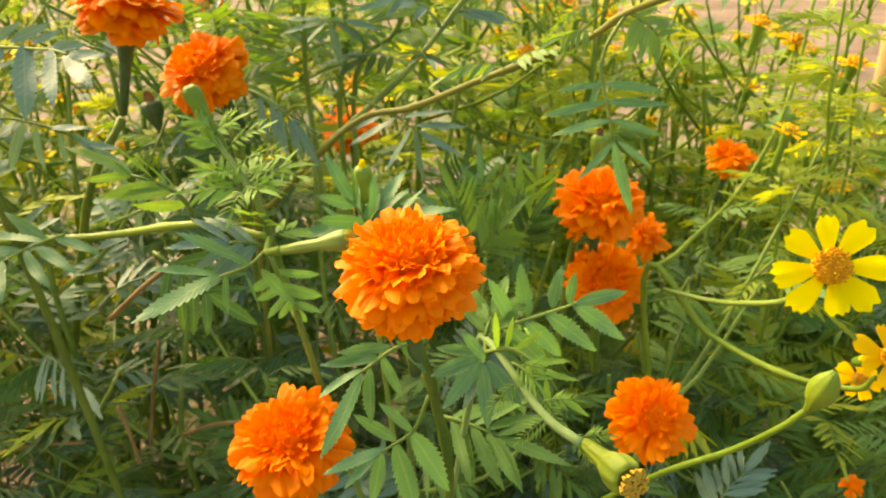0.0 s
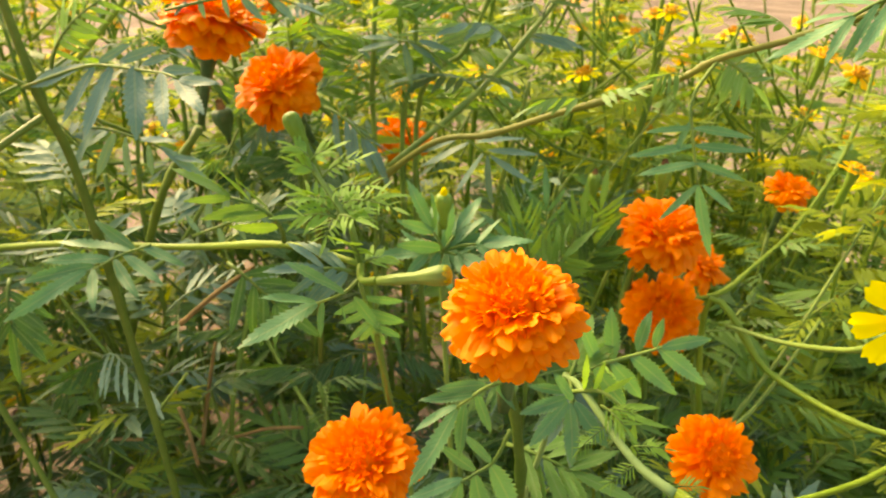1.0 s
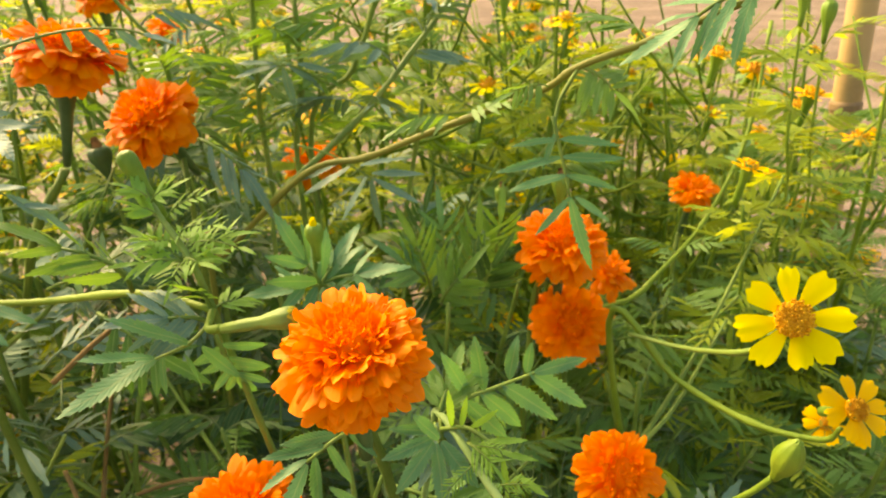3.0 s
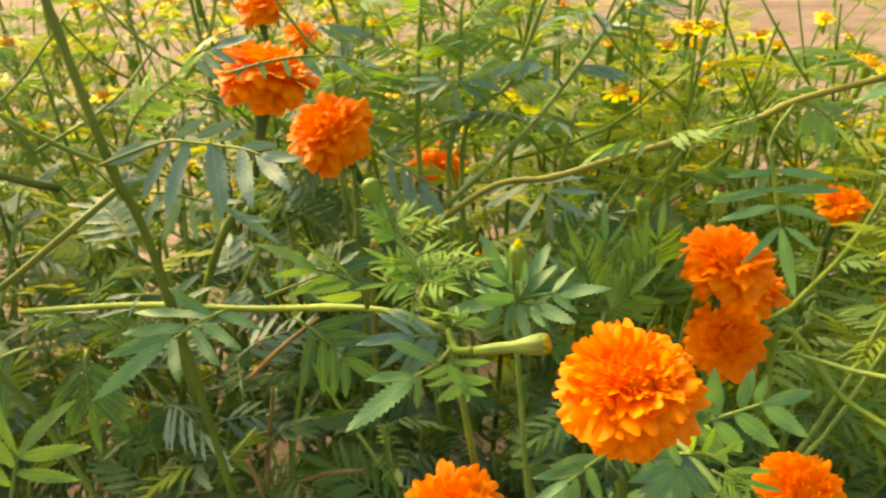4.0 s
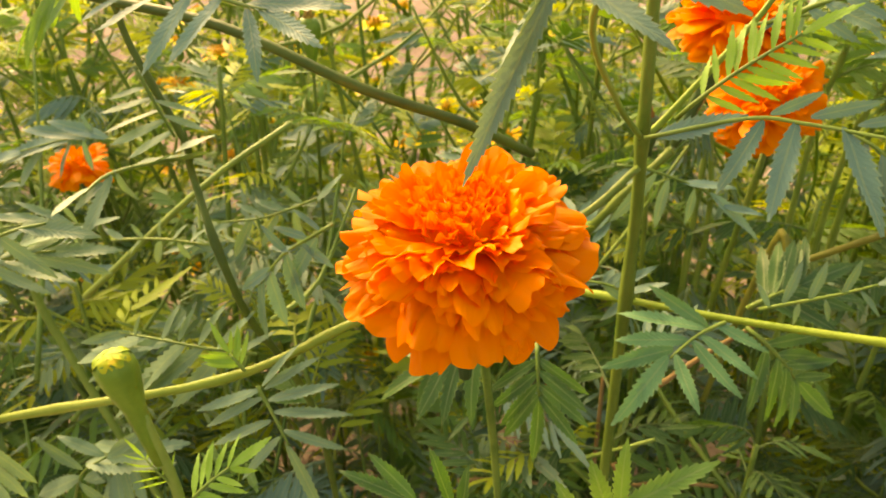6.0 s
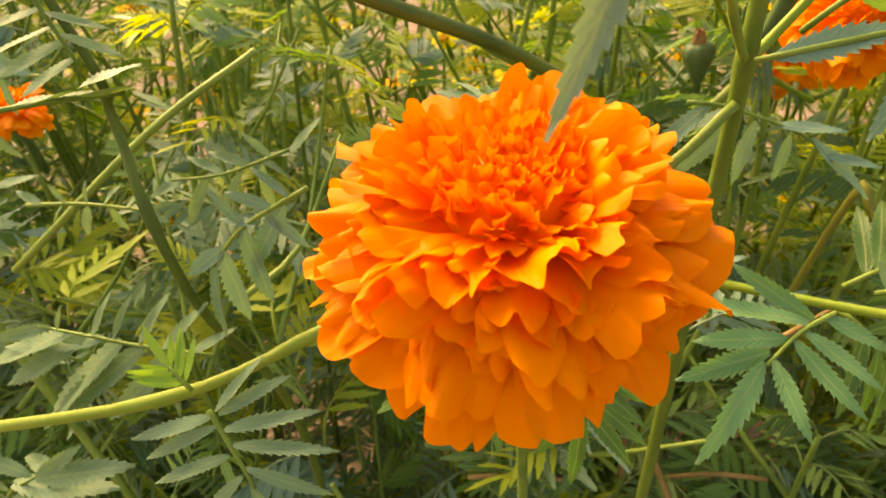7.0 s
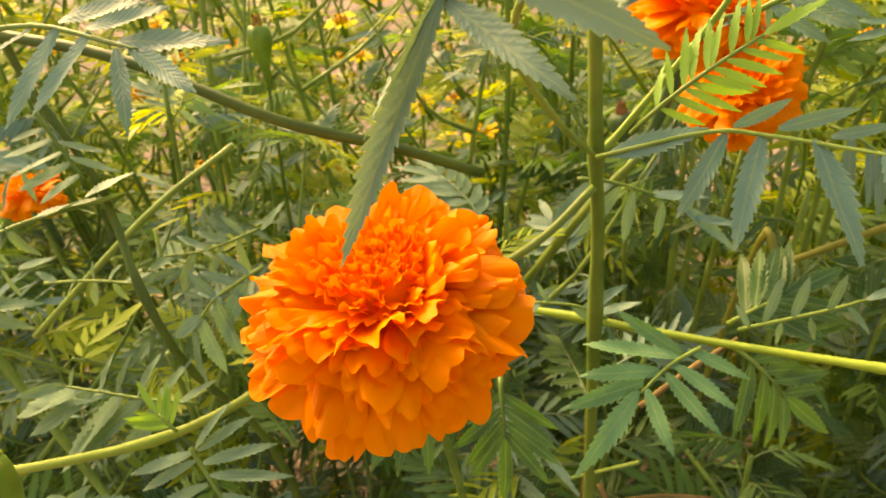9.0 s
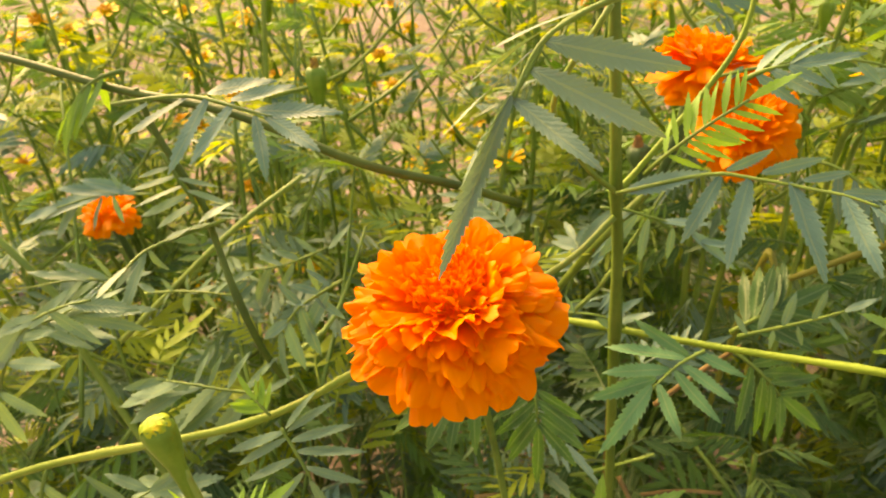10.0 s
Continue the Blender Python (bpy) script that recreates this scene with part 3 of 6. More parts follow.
bud(mid, (-0.102, 0.382, 0.848), (-0.020, 0.000, 0.050), 0.011, 0.0042, BUD_PALE, 102, label='small closed green marigold bud', dome=True)
stem(mid, [(-0.070, 0.354, 0.796), (-0.068, 0.342, 0.797), (-0.065, 0.332, 0.799), (-0.059, 0.328, 0.8015)], 0.0014, 0.0017, STEM_YELLOW)
bud(mid, (-0.036, 0.323, 0.807), (0.050, -0.010, 0.012), 0.0098, 0.0042, BUD_TOP, 103, label='closed marigold bud with a brownish tip', dome=True, body=STEM_GREEN)
stem(mid, [(-0.389, 0.510, 0.719), (-0.272, 0.460, 0.751), (-0.184, 0.420, 0.770), (-0.110, 0.378, 0.793), (-0.070, 0.354, 0.796)], 0.00224, 0.001536, STEM_YELLOW, nodes=0.34)
pompon(mid, (-0.007, 0.289, 0.810), (0.0, -0.26, 0.97), 0.0238, ORANGE, 290, 104, label='bright orange pompon marigold bloom', fine=True, flat=0.98, droop=28.0)

# leaves round the full orange bloom
spread_leaf(mid, [(0.023, 0.321, 0.768), (0.043, 0.326, 0.772), (0.059, 0.329, 0.776)], [
    ((0.031, 0.323, 0.770), (0.022, 0.321, 0.792)),
    ((0.037, 0.324, 0.772), (0.034, 0.324, 0.796)),
    ((0.047, 0.326, 0.775), (0.049, 0.327, 0.793)),
    ((0.054, 0.328, 0.776), (0.055, 0.328, 0.790)),
    ((0.057, 0.328, 0.776), (0.078, 0.333, 0.779)),
    ((0.036, 0.324, 0.771), (0.054, 0.328, 0.751)),
    ((0.044, 0.326, 0.773), (0.068, 0.330, 0.753)),
    ((0.055, 0.328, 0.776), (0.079, 0.333, 0.757)),
    ((0.030, 0.323, 0.768), (0.046, 0.326, 0.746))], (0.0, -0.85, 0.5), 0.31, LEAF_FRESH, 105, label='feathered green leaf standing beside the bloom')
spread_leaf(mid, [(-0.066, 0.339, 0.799), (-0.073, 0.331, 0.794), (-0.082, 0.321, 0.794)], [
    ((-0.082, 0.321, 0.794), (-0.102, 0.290, 0.793)),
    ((-0.082, 0.320, 0.795), (-0.095, 0.298, 0.809)),
    ((-0.080, 0.323, 0.794), (-0.083, 0.322, 0.777)),
    ((-0.075, 0.329, 0.791), (-0.072, 0.336, 0.770)),
    ((-0.070, 0.335, 0.790), (-0.062, 0.347, 0.767)),
    ((-0.073, 0.331, 0.794), (-0.087, 0.308, 0.818))], (0.1, -0.5, 0.85), 0.24, LEAF_FRESH, 106)
spread_leaf(mid, [(-0.003, 0.299, 0.778), (-0.014, 0.293, 0.778), (-0.025, 0.288, 0.772)], [
    ((-0.025, 0.288, 0.771), (-0.040, 0.282, 0.737)),
    ((-0.022, 0.289, 0.773), (-0.024, 0.290, 0.748)),
    ((-0.018, 0.291, 0.777), (-0.012, 0.295, 0.756)),
    ((-0.013, 0.294, 0.781), (-0.003, 0.299, 0.764)),
    ((-0.025, 0.288, 0.773), (-0.040, 0.280, 0.768)),
    ((-0.019, 0.291, 0.776), (-0.037, 0.281, 0.779)),
    ((-0.015, 0.293, 0.779), (-0.032, 0.284, 0.783))], (0.0, -0.45, 0.9), 0.24, LEAF_FRESH, 107)
spread_leaf(mid, [(-0.003, 0.314, 0.742), (-0.009, 0.311, 0.728), (-0.017, 0.308, 0.723), (-0.023, 0.305, 0.721)], [
    ((-0.022, 0.306, 0.722), (-0.045, 0.295, 0.720)),
    ((-0.023, 0.305, 0.721), (-0.039, 0.298, 0.710)),
    ((-0.023, 0.306, 0.720), (-0.027, 0.304, 0.693)),
    ((-0.017, 0.308, 0.723), (-0.009, 0.312, 0.683)),
    ((-0.011, 0.311, 0.726), (0.006, 0.318, 0.690)),
    ((-0.017, 0.308, 0.725), (-0.032, 0.300, 0.744)),
    ((-0.010, 0.311, 0.727), (-0.023, 0.305, 0.745))], (0.0, -0.65, 0.75), 0.2508, LEAF_FRESH, 108)
spread_leaf(mid, [(0.018, 0.318, 0.762), (0.018, 0.310, 0.764), (0.019, 0.303, 0.765)], [
    ((0.018, 0.303, 0.765), (0.021, 0.292, 0.744)),
    ((0.017, 0.304, 0.765), (0.004, 0.293, 0.751)),
    ((0.017, 0.305, 0.766), (-0.001, 0.298, 0.762)),
    ((0.017, 0.307, 0.767), (0.002, 0.303, 0.773)),
    ((0.019, 0.304, 0.766), (0.010, 0.300, 0.781)),
    ((0.020, 0.304, 0.765), (0.031, 0.293, 0.752))], (0.0, -0.8, 0.6), 0.33, LEAF_FRESH, 301, label='fan of green leaflets over a bud stalk')
spread_leaf(mid, [(0.020, 0.312, 0.764), (0.030, 0.304, 0.770), (0.040, 0.298, 0.764), (0.046, 0.294, 0.757)], [
    ((0.024, 0.309, 0.767), (0.023, 0.306, 0.785)),
    ((0.027, 0.306, 0.769), (0.030, 0.304, 0.784)),
    ((0.030, 0.304, 0.770), (0.040, 0.302, 0.778)),
    ((0.036, 0.300, 0.767), (0.050, 0.298, 0.769)),
    ((0.040, 0.298, 0.764), (0.053, 0.294, 0.762)),
    ((0.034, 0.301, 0.768), (0.037, 0.296, 0.753)),
    ((0.041, 0.297, 0.763), (0.042, 0.291, 0.748)),
    ((0.046, 0.294, 0.757), (0.056, 0.290, 0.749))], (0.0, -0.6, 0.75), 0.2, LEAF_SHOOT, 302, teeth=7, label='small bright young leaf')
for k in range(7):
    big_leaf(mid, (0.030 + 0.003 * k, 0.300 - 0.005 * k, 0.7655 - 0.0015 * k), (0.030 + 0.003 * k + (0.014, -0.016, 0.012)[k % 3], 0.292 - 0.004 * k, 0.7655 - 0.0015 * k + (0.004, -0.012, -0.016)[k % 3]), (0.0, -0.5, 0.85), 7, 0.005, 10, LEAF_SHOOT, 303 + k, wide=0.14, teeth=5)
big_leaf(mid, (0.020, 0.318, 0.766), (0.021, 0.300, 0.752), (0.0, -0.6, 0.6), 3, 0.022, 20, LEAF_BLUE, 109, wide=0.258)
big_leaf(mid, (-0.002, 0.345, 0.708), (0.056, 0.315, 0.708), (0.0, -0.5, 0.85), 5, 0.03, 10, LEAF_MID, 110, wide=0.232)
big_leaf(mid, (0.020, 0.318, 0.766), (0.055, 0.350, 0.746), (0.1, -0.4, 0.9), 4, 0.014, 10, LEAF_SHOOT, 111, wide=0.215)
big_leaf(mid, (0.029, 0.300, 0.767), (0.043, 0.285, 0.763), (0.0, -0.4, 0.9), 5, 0.009, 10, LEAF_SHOOT, 112, wide=0.138)
big_leaf(mid, (0.020, 0.318, 0.766), (0.026, 0.330, 0.782), (-0.2, -0.6, 0.6), 3, 0.02, 0, LEAF_MID, 113)
big_leaf(mid, (-0.108, 0.370, 0.798), (-0.136, 0.350, 0.846), (0.0, -0.4, 0.9), 4, 0.024, 40, LEAF_MID, 114, arch=0.4)
big_leaf(mid, (-0.072, 0.350, 0.793), (-0.098, 0.335, 0.806), (0.0, -0.5, 0.85), 3, 0.022, 10, LEAF_BLUE, 115)
big_leaf(mid, (-0.070, 0.350, 0.790), (-0.062, 0.360, 0.741), (0.0, -0.6, 0.6), 4, 0.02, 10, LEAF_FRESH, 116)
big_leaf(mid, (-0.081, 0.362, 0.814), (-0.052, 0.360, 0.833), (0.0, -0.4, 0.9), 4, 0.013, 5, LEAF_SHOOT, 117, wide=0.206, teeth=7)
big_leaf(mid, (-0.081, 0.362, 0.814), (-0.107, 0.350, 0.821), (0.0, -0.4, 0.9), 4, 0.013, 5, LEAF_SHOOT, 118, wide=0.206, teeth=7)
big_leaf(mid, (-0.081, 0.362, 0.814), (-0.063, 0.340, 0.824), (0.0, -0.4, 0.9), 4, 0.013, 5, LEAF_SHOOT, 119, wide=0.206, teeth=7)
big_leaf(mid, (-0.081, 0.362, 0.814), (-0.063, 0.380, 0.818), (0.0, -0.4, 0.9), 4, 0.013, 5, LEAF_SHOOT, 120, wide=0.206, teeth=7)
big_leaf(mid, (-0.081, 0.362, 0.814), (-0.106, 0.370, 0.831), (0.0, -0.4, 0.9), 4, 0.013, 5, LEAF_SHOOT, 121, wide=0.206, teeth=7)
big_leaf(mid, (-0.081, 0.362, 0.814), (-0.081, 0.385, 0.828), (0.0, -0.4, 0.9), 4, 0.013, 5, LEAF_SHOOT, 122, wide=0.206, teeth=7)
big_leaf(mid, (-0.070, 0.354, 0.796), (-0.053, 0.370, 0.797), (0.0, -0.4, 0.9), 4, 0.013, 5, LEAF_SHOOT, 123, wide=0.206, teeth=7)
big_leaf(mid, (-0.070, 0.354, 0.796), (-0.073, 0.330, 0.824), (0.0, -0.4, 0.9), 4, 0.013, 5, LEAF_SHOOT, 124, wide=0.206, teeth=7)
big_leaf(mid, (-0.037, 0.420, 0.772), (-0.048, 0.410, 0.805), (0.0, -0.5, 0.8), 2, 0.026, 10, LEAF_FRESH, 125, wide=0.32)
big_leaf(mid, (-0.037, 0.420, 0.772), (0.001, 0.400, 0.796), (0.0, -0.5, 0.8), 2, 0.026, 10, LEAF_FRESH, 126, wide=0.32)
big_leaf(mid, (-0.037, 0.420, 0.772), (-0.055, 0.410, 0.778), (0.0, -0.5, 0.8), 2, 0.026, 10, LEAF_FRESH, 127, wide=0.32)
big_leaf(mid, (-0.037, 0.420, 0.772), (-0.025, 0.430, 0.792), (0.0, -0.5, 0.8), 2, 0.026, 10, LEAF_FRESH, 128, wide=0.32)
big_leaf(mid, (-0.037, 0.420, 0.772), (-0.021, 0.400, 0.781), (0.0, -0.5, 0.8), 2, 0.026, 10, LEAF_FRESH, 129, wide=0.32)
bud(mid, (-0.037, 0.416, 0.801), (0, -0.1, 1), 0.012, 0.0045, YELLOW, 130, label='small opening yellow marigold bud')
stem(mid, [(-0.020, 0.400, 0.500), (-0.038, 0.420, 0.760), (-0.037, 0.416, 0.795)], 0.0016, 0.00096, STEM_GREEN)
big_leaf(mid, (-0.090, 0.374, 0.827), (-0.066, 0.365, 0.846), (0.0, -0.4, 0.9), 6, 0.009, 0, LEAF_SHOOT, 131, wide=0.2, teeth=6)
big_leaf(mid, (-0.092, 0.374, 0.830), (-0.104, 0.370, 0.840), (0.0, -0.4, 0.9), 6, 0.01, 0, LEAF_SHOOT, 132, wide=0.2, teeth=6)
big_leaf(mid, (-0.094, 0.374, 0.836), (-0.079, 0.372, 0.848), (0.0, -0.4, 0.9), 6, 0.011, 0, LEAF_SHOOT, 133, wide=0.2, teeth=6)
big_leaf(mid, (-0.095, 0.374, 0.838), (-0.107, 0.375, 0.847), (0.0, -0.4, 0.9), 6, 0.009, 0, LEAF_SHOOT, 134, wide=0.2, teeth=6)
big_leaf(mid, (-0.087, 0.374, 0.819), (-0.059, 0.352, 0.837), (0.0, -0.4, 0.9), 6, 0.01, 0, LEAF_SHOOT, 135, wide=0.2, teeth=6)
big_leaf(mid, (-0.086, 0.374, 0.816), (-0.095, 0.352, 0.830), (0.0, -0.4, 0.9), 6, 0.011, 0, LEAF_SHOOT, 136, wide=0.2, teeth=6)
big_leaf(mid, (-0.084, 0.374, 0.814), (-0.049, 0.345, 0.829), (0.0, -0.4, 0.9), 6, 0.009, 0, LEAF_SHOOT, 137, wide=0.2, teeth=6)
big_leaf(mid, (-0.083, 0.374, 0.812), (-0.086, 0.345, 0.807), (0.0, -0.4, 0.9), 6, 0.01, 0, LEAF_SHOOT, 138, wide=0.2, teeth=6)
stem(mid, [(0.000, 0.420, 0.200), (-0.050, 0.380, 0.500), (-0.070, 0.357, 0.670)], 0.00256, 0.001792, STEM_GREEN)
pompon(mid, (-0.070, 0.342, 0.695), (0.05, -0.32, 0.94), 0.0275, ORANGE_GOLD, 200, 139, label='orange marigold bloom low among the leaves', fine=True)

# tall plant with the largest bloom
stem(tall, [(-0.235, 0.460, 0.000), (-0.225, 0.450, 0.450), (-0.231, 0.425, 0.776), (-0.235, 0.408, 0.856), (-0.239, 0.400, 0.921), (-0.242, 0.395, 0.969)], 0.003, 0.0019, STEM_DARK, nodes=0.2)
stem(tall, [(-0.235, 0.408, 0.844), (-0.256, 0.390, 0.828), (-0.299, 0.385, 0.799), (-0.323, 0.368, 0.791)], 0.001664, 0.001536, STEM_DARK)
stem(tall, [(-0.296, 0.375, 0.801), (-0.337, 0.360, 0.788), (-0.395, 0.338, 0.762), (-0.519, 0.325, 0.723), (-0.627, 0.320, 0.668)], 0.001792, 0.002304, STEM_OLIVE2, nodes=0.16)
stem(tall, [(-0.270, 0.430, 0.400), (-0.283, 0.385, 0.680), (-0.287, 0.342, 0.814)], 0.00192, 0.001792, STEM_GREEN)
stem(tall, [(-0.235, 0.408, 0.856), (-0.224, 0.420, 0.865), (-0.191, 0.440, 0.907), (-0.183, 0.450, 0.936)], 0.001664, 0.001024, STEM_YELLOW)
stem(tall, [(-0.235, 0.408, 0.856), (-0.247, 0.380, 0.879), (-0.257, 0.350, 0.912), (-0.240, 0.335, 0.946)], 0.00128, 0.000896, STEM_GREEN)
pompon(tall, (-0.288, 0.320, 0.8465), (0.02, -0.2, 0.98), 0.0366, ORANGE_GOLD, 330, 140, label='very full golden-orange pompon marigold bloom', fine=True, flat=0.92, droop=28.0)
spread_leaf(tall, [(-0.235, 0.398, 0.860), (-0.201, 0.395, 0.871), (-0.184, 0.390, 0.872), (-0.166, 0.382, 0.872), (-0.156, 0.377, 0.872), (-0.147, 0.371, 0.871)], [
    ((-0.231, 0.398, 0.861), (-0.201, 0.396, 0.872)),
    ((-0.196, 0.394, 0.871), (-0.208, 0.379, 0.848)),
    ((-0.186, 0.391, 0.872), (-0.194, 0.369, 0.844)),
    ((-0.173, 0.386, 0.873), (-0.162, 0.356, 0.849)),
    ((-0.157, 0.377, 0.872), (-0.148, 0.352, 0.854)),
    ((-0.194, 0.395, 0.873), (-0.178, 0.395, 0.881)),
    ((-0.182, 0.391, 0.874), (-0.162, 0.389, 0.882)),
    ((-0.169, 0.385, 0.874), (-0.154, 0.383, 0.879)),
    ((-0.157, 0.378, 0.873), (-0.140, 0.372, 0.875)),
    ((-0.149, 0.373, 0.871), (-0.131, 0.350, 0.862)),
    ((-0.147, 0.371, 0.871), (-0.127, 0.359, 0.871))], (0.0, -0.8, 0.6), 0.27, LEAF_BLUE, 141, label='hanging blue-green marigold leaf')
spread_leaf(tall, [(-0.238, 0.311, 0.952), (-0.249, 0.310, 0.947), (-0.257, 0.307, 0.941), (-0.263, 0.301, 0.929)], [
    ((-0.263, 0.301, 0.930), (-0.281, 0.280, 0.887))], (0.25, -0.8, 0.5), 0.18, LEAF_PALE, 142, teeth=19, bite=0.19, fold=(0.55, 0.8), stray=0.25, label='pale saw-edged leaf hanging before the bloom')
spread_leaf(tall, [(-0.257, 0.312, 0.940), (-0.260, 0.307, 0.934), (-0.263, 0.302, 0.929)], [
    ((-0.263, 0.302, 0.929), (-0.239, 0.284, 0.918)),
    ((-0.259, 0.308, 0.935), (-0.226, 0.290, 0.925)),
    ((-0.256, 0.313, 0.941), (-0.221, 0.302, 0.936))], (0.1, -0.85, 0.5), 0.234, LEAF_PALE, 143, teeth=15, bite=0.14, label='pale saw-edged leaf with broad leaflets')
spread_leaf(tall, [(-0.238, 0.320, 0.950), (-0.250, 0.317, 0.946), (-0.257, 0.312, 0.940)], [
    ((-0.259, 0.312, 0.939), (-0.282, 0.296, 0.920)),
    ((-0.260, 0.306, 0.934), (-0.277, 0.285, 0.911)),
    ((-0.253, 0.316, 0.945), (-0.280, 0.306, 0.930)),
    ((-0.249, 0.318, 0.947), (-0.272, 0.314, 0.940))], (-0.75, -0.1, 0.6), 0.144, LEAF_PALE, 144, teeth=16)
spread_leaf(tall, [(-0.190, 0.405, 0.778), (-0.202, 0.395, 0.776), (-0.213, 0.382, 0.772)], [
    ((-0.214, 0.382, 0.773), (-0.233, 0.345, 0.765)),
    ((-0.211, 0.384, 0.773), (-0.203, 0.361, 0.763)),
    ((-0.204, 0.392, 0.775), (-0.186, 0.372, 0.763)),
    ((-0.201, 0.396, 0.776), (-0.177, 0.385, 0.766)),
    ((-0.206, 0.392, 0.775), (-0.236, 0.383, 0.778)),
    ((-0.212, 0.386, 0.774), (-0.240, 0.369, 0.773)),
    ((-0.199, 0.399, 0.777), (-0.235, 0.395, 0.783)),
    ((-0.197, 0.401, 0.777), (-0.223, 0.411, 0.788)),
    ((-0.195, 0.403, 0.778), (-0.171, 0.398, 0.770))], (0.0, -0.6, 0.8), 0.2508, LEAF_FRESH, 145)
big_leaf(tall, (-0.224, 0.405, 0.866), (-0.178, 0.393, 0.914), (0.0, -0.75, 0.65), 9, 0.017, 8, LEAF_SHOOT, 146, wide=0.2, angle=66.0, teeth=8, label='fern-like bright young leaf')
big_leaf(tall, (-0.189, 0.415, 0.903), (-0.160, 0.400, 0.920), (0.0, -0.7, 0.7), 3, 0.022, 20, LEAF_BLUE, 320)
spread_leaf(tall, [(-0.247, 0.292, 0.740), (-0.236, 0.294, 0.769), (-0.233, 0.295, 0.776)], [
    ((-0.233, 0.295, 0.777), (-0.209, 0.300, 0.800)),
    ((-0.235, 0.294, 0.771), (-0.244, 0.293, 0.799)),
    ((-0.233, 0.295, 0.777), (-0.236, 0.295, 0.805)),
    ((-0.239, 0.293, 0.763), (-0.253, 0.291, 0.787)),
    ((-0.244, 0.292, 0.754), (-0.259, 0.290, 0.776)),
    ((-0.233, 0.295, 0.776), (-0.208, 0.300, 0.775)),
    ((-0.236, 0.294, 0.769), (-0.214, 0.298, 0.762))], (0.0, -0.7, 0.7), 0.24, LEAF_MID, 147)
# the dark leaf colour down to the next plant stands in for shade
spread_leaf(tall, [(-0.261, 0.297, 0.743), (-0.285, 0.297, 0.759), (-0.302, 0.297, 0.760)], [
    ((-0.302, 0.297, 0.761), (-0.325, 0.297, 0.771)),
    ((-0.299, 0.297, 0.762), (-0.314, 0.297, 0.780)),
    ((-0.302, 0.297, 0.759), (-0.340, 0.297, 0.726)),
    ((-0.286, 0.297, 0.759), (-0.292, 0.297, 0.787)),
    ((-0.283, 0.297, 0.758), (-0.281, 0.297, 0.783)),
    ((-0.298, 0.297, 0.760), (-0.306, 0.297, 0.733)),
    ((-0.287, 0.297, 0.757), (-0.288, 0.297, 0.735))], (0.0, -0.6, 0.8), 0.24, LEAF_DEEP_SHADED, 148)
big_leaf(tall, (-0.269, 0.400, 0.757), (-0.261, 0.370, 0.711), (0.0, -0.7, 0.7), 4, 0.032, 10, LEAF_DEEP_SHADED, 149, wide=0.241)
big_leaf(tall, (-0.285, 0.380, 0.771), (-0.341, 0.360, 0.749), (0.0, -0.6, 0.8), 4, 0.032, 10, LEAF_DEEP_SHADED, 150, wide=0.241)
big_leaf(tall, (-0.171, 0.450, 0.758), (-0.118, 0.470, 0.785), (0.0, -0.6, 0.8), 5, 0.034, 10, LEAF_DEEP_SHADED, 151, wide=0.241)
big_leaf(tall, (-0.169, 0.450, 0.747), (-0.112, 0.440, 0.699), (0.0, -0.6, 0.8), 4, 0.034, 10, LEAF_DEEP_SHADED, 152, wide=0.241)

# rear plant with two crowded blooms
stem(rear, [(-0.355, 0.620, 0.544), (-0.254, 0.540, 0.743), (-0.210, 0.531, 0.808)], 0.00288, 0.00224, STEM_DARK, nodes=0.2)
stem(rear, [(-0.170, 0.620, 0.200), (-0.160, 0.600, 0.600), (-0.150, 0.574, 0.802)], 0.00256, 0.00192, STEM_DARK)
pompon(rear, (-0.190, 0.527, 0.878), (0.28, -0.08, 1.0), 0.0322, ORANGE_RED, 150, 153, label='deep orange marigold bloom seen from the side', neck=0.05, flat=0.75)
pompon(rear, (-0.160, 0.559, 0.832), (-0.25, -0.5, 0.83), 0.0324, ORANGE_RED, 150, 154, label='ragged deep orange marigold bloom')
stem(rear, [(-0.110, 0.780, 0.000), (-0.110, 0.850, 0.400), (-0.108, 0.850, 0.690)], 0.00256, 0.00192, STEM_DARK)
pompon(rear, (-0.108, 0.850, 0.720), (0.0, -0.2, 1.0), 0.0359, ORANGE_RED, 80, 155, label='deep orange marigold bloom half hidden by a branch', single=False)
stem(rear, [(-0.170, 0.620, 0.300), (-0.140, 0.560, 0.718), (-0.122, 0.540, 0.741), (-0.054, 0.500, 0.808), (-0.014, 0.478, 0.823), (0.024, 0.460, 0.841), (0.072, 0.430, 0.864), (0.089, 0.415, 0.878), (0.116, 0.400, 0.890), (0.153, 0.375, 0.910), (0.167, 0.350, 0.924)], 0.002304, 0.001408, STEM_OLIVE, nodes=0.125)
spread_leaf(rear, [(-0.056, 0.500, 0.826), (-0.036, 0.500, 0.819), (-0.014, 0.500, 0.804)], [
    ((-0.014, 0.500, 0.804), (-0.013, 0.500, 0.770)),
    ((-0.013, 0.500, 0.804), (0.015, 0.500, 0.785)),
    ((-0.014, 0.500, 0.807), (0.018, 0.500, 0.806)),
    ((-0.017, 0.500, 0.805), (-0.034, 0.500, 0.778)),
    ((-0.026, 0.500, 0.812), (-0.056, 0.500, 0.794)),
    ((-0.029, 0.500, 0.817), (-0.059, 0.500, 0.803)),
    ((-0.021, 0.500, 0.812), (0.009, 0.500, 0.817))], (0.0, -0.55, 0.85), 0.2004, LEAF_BLUE, 156)
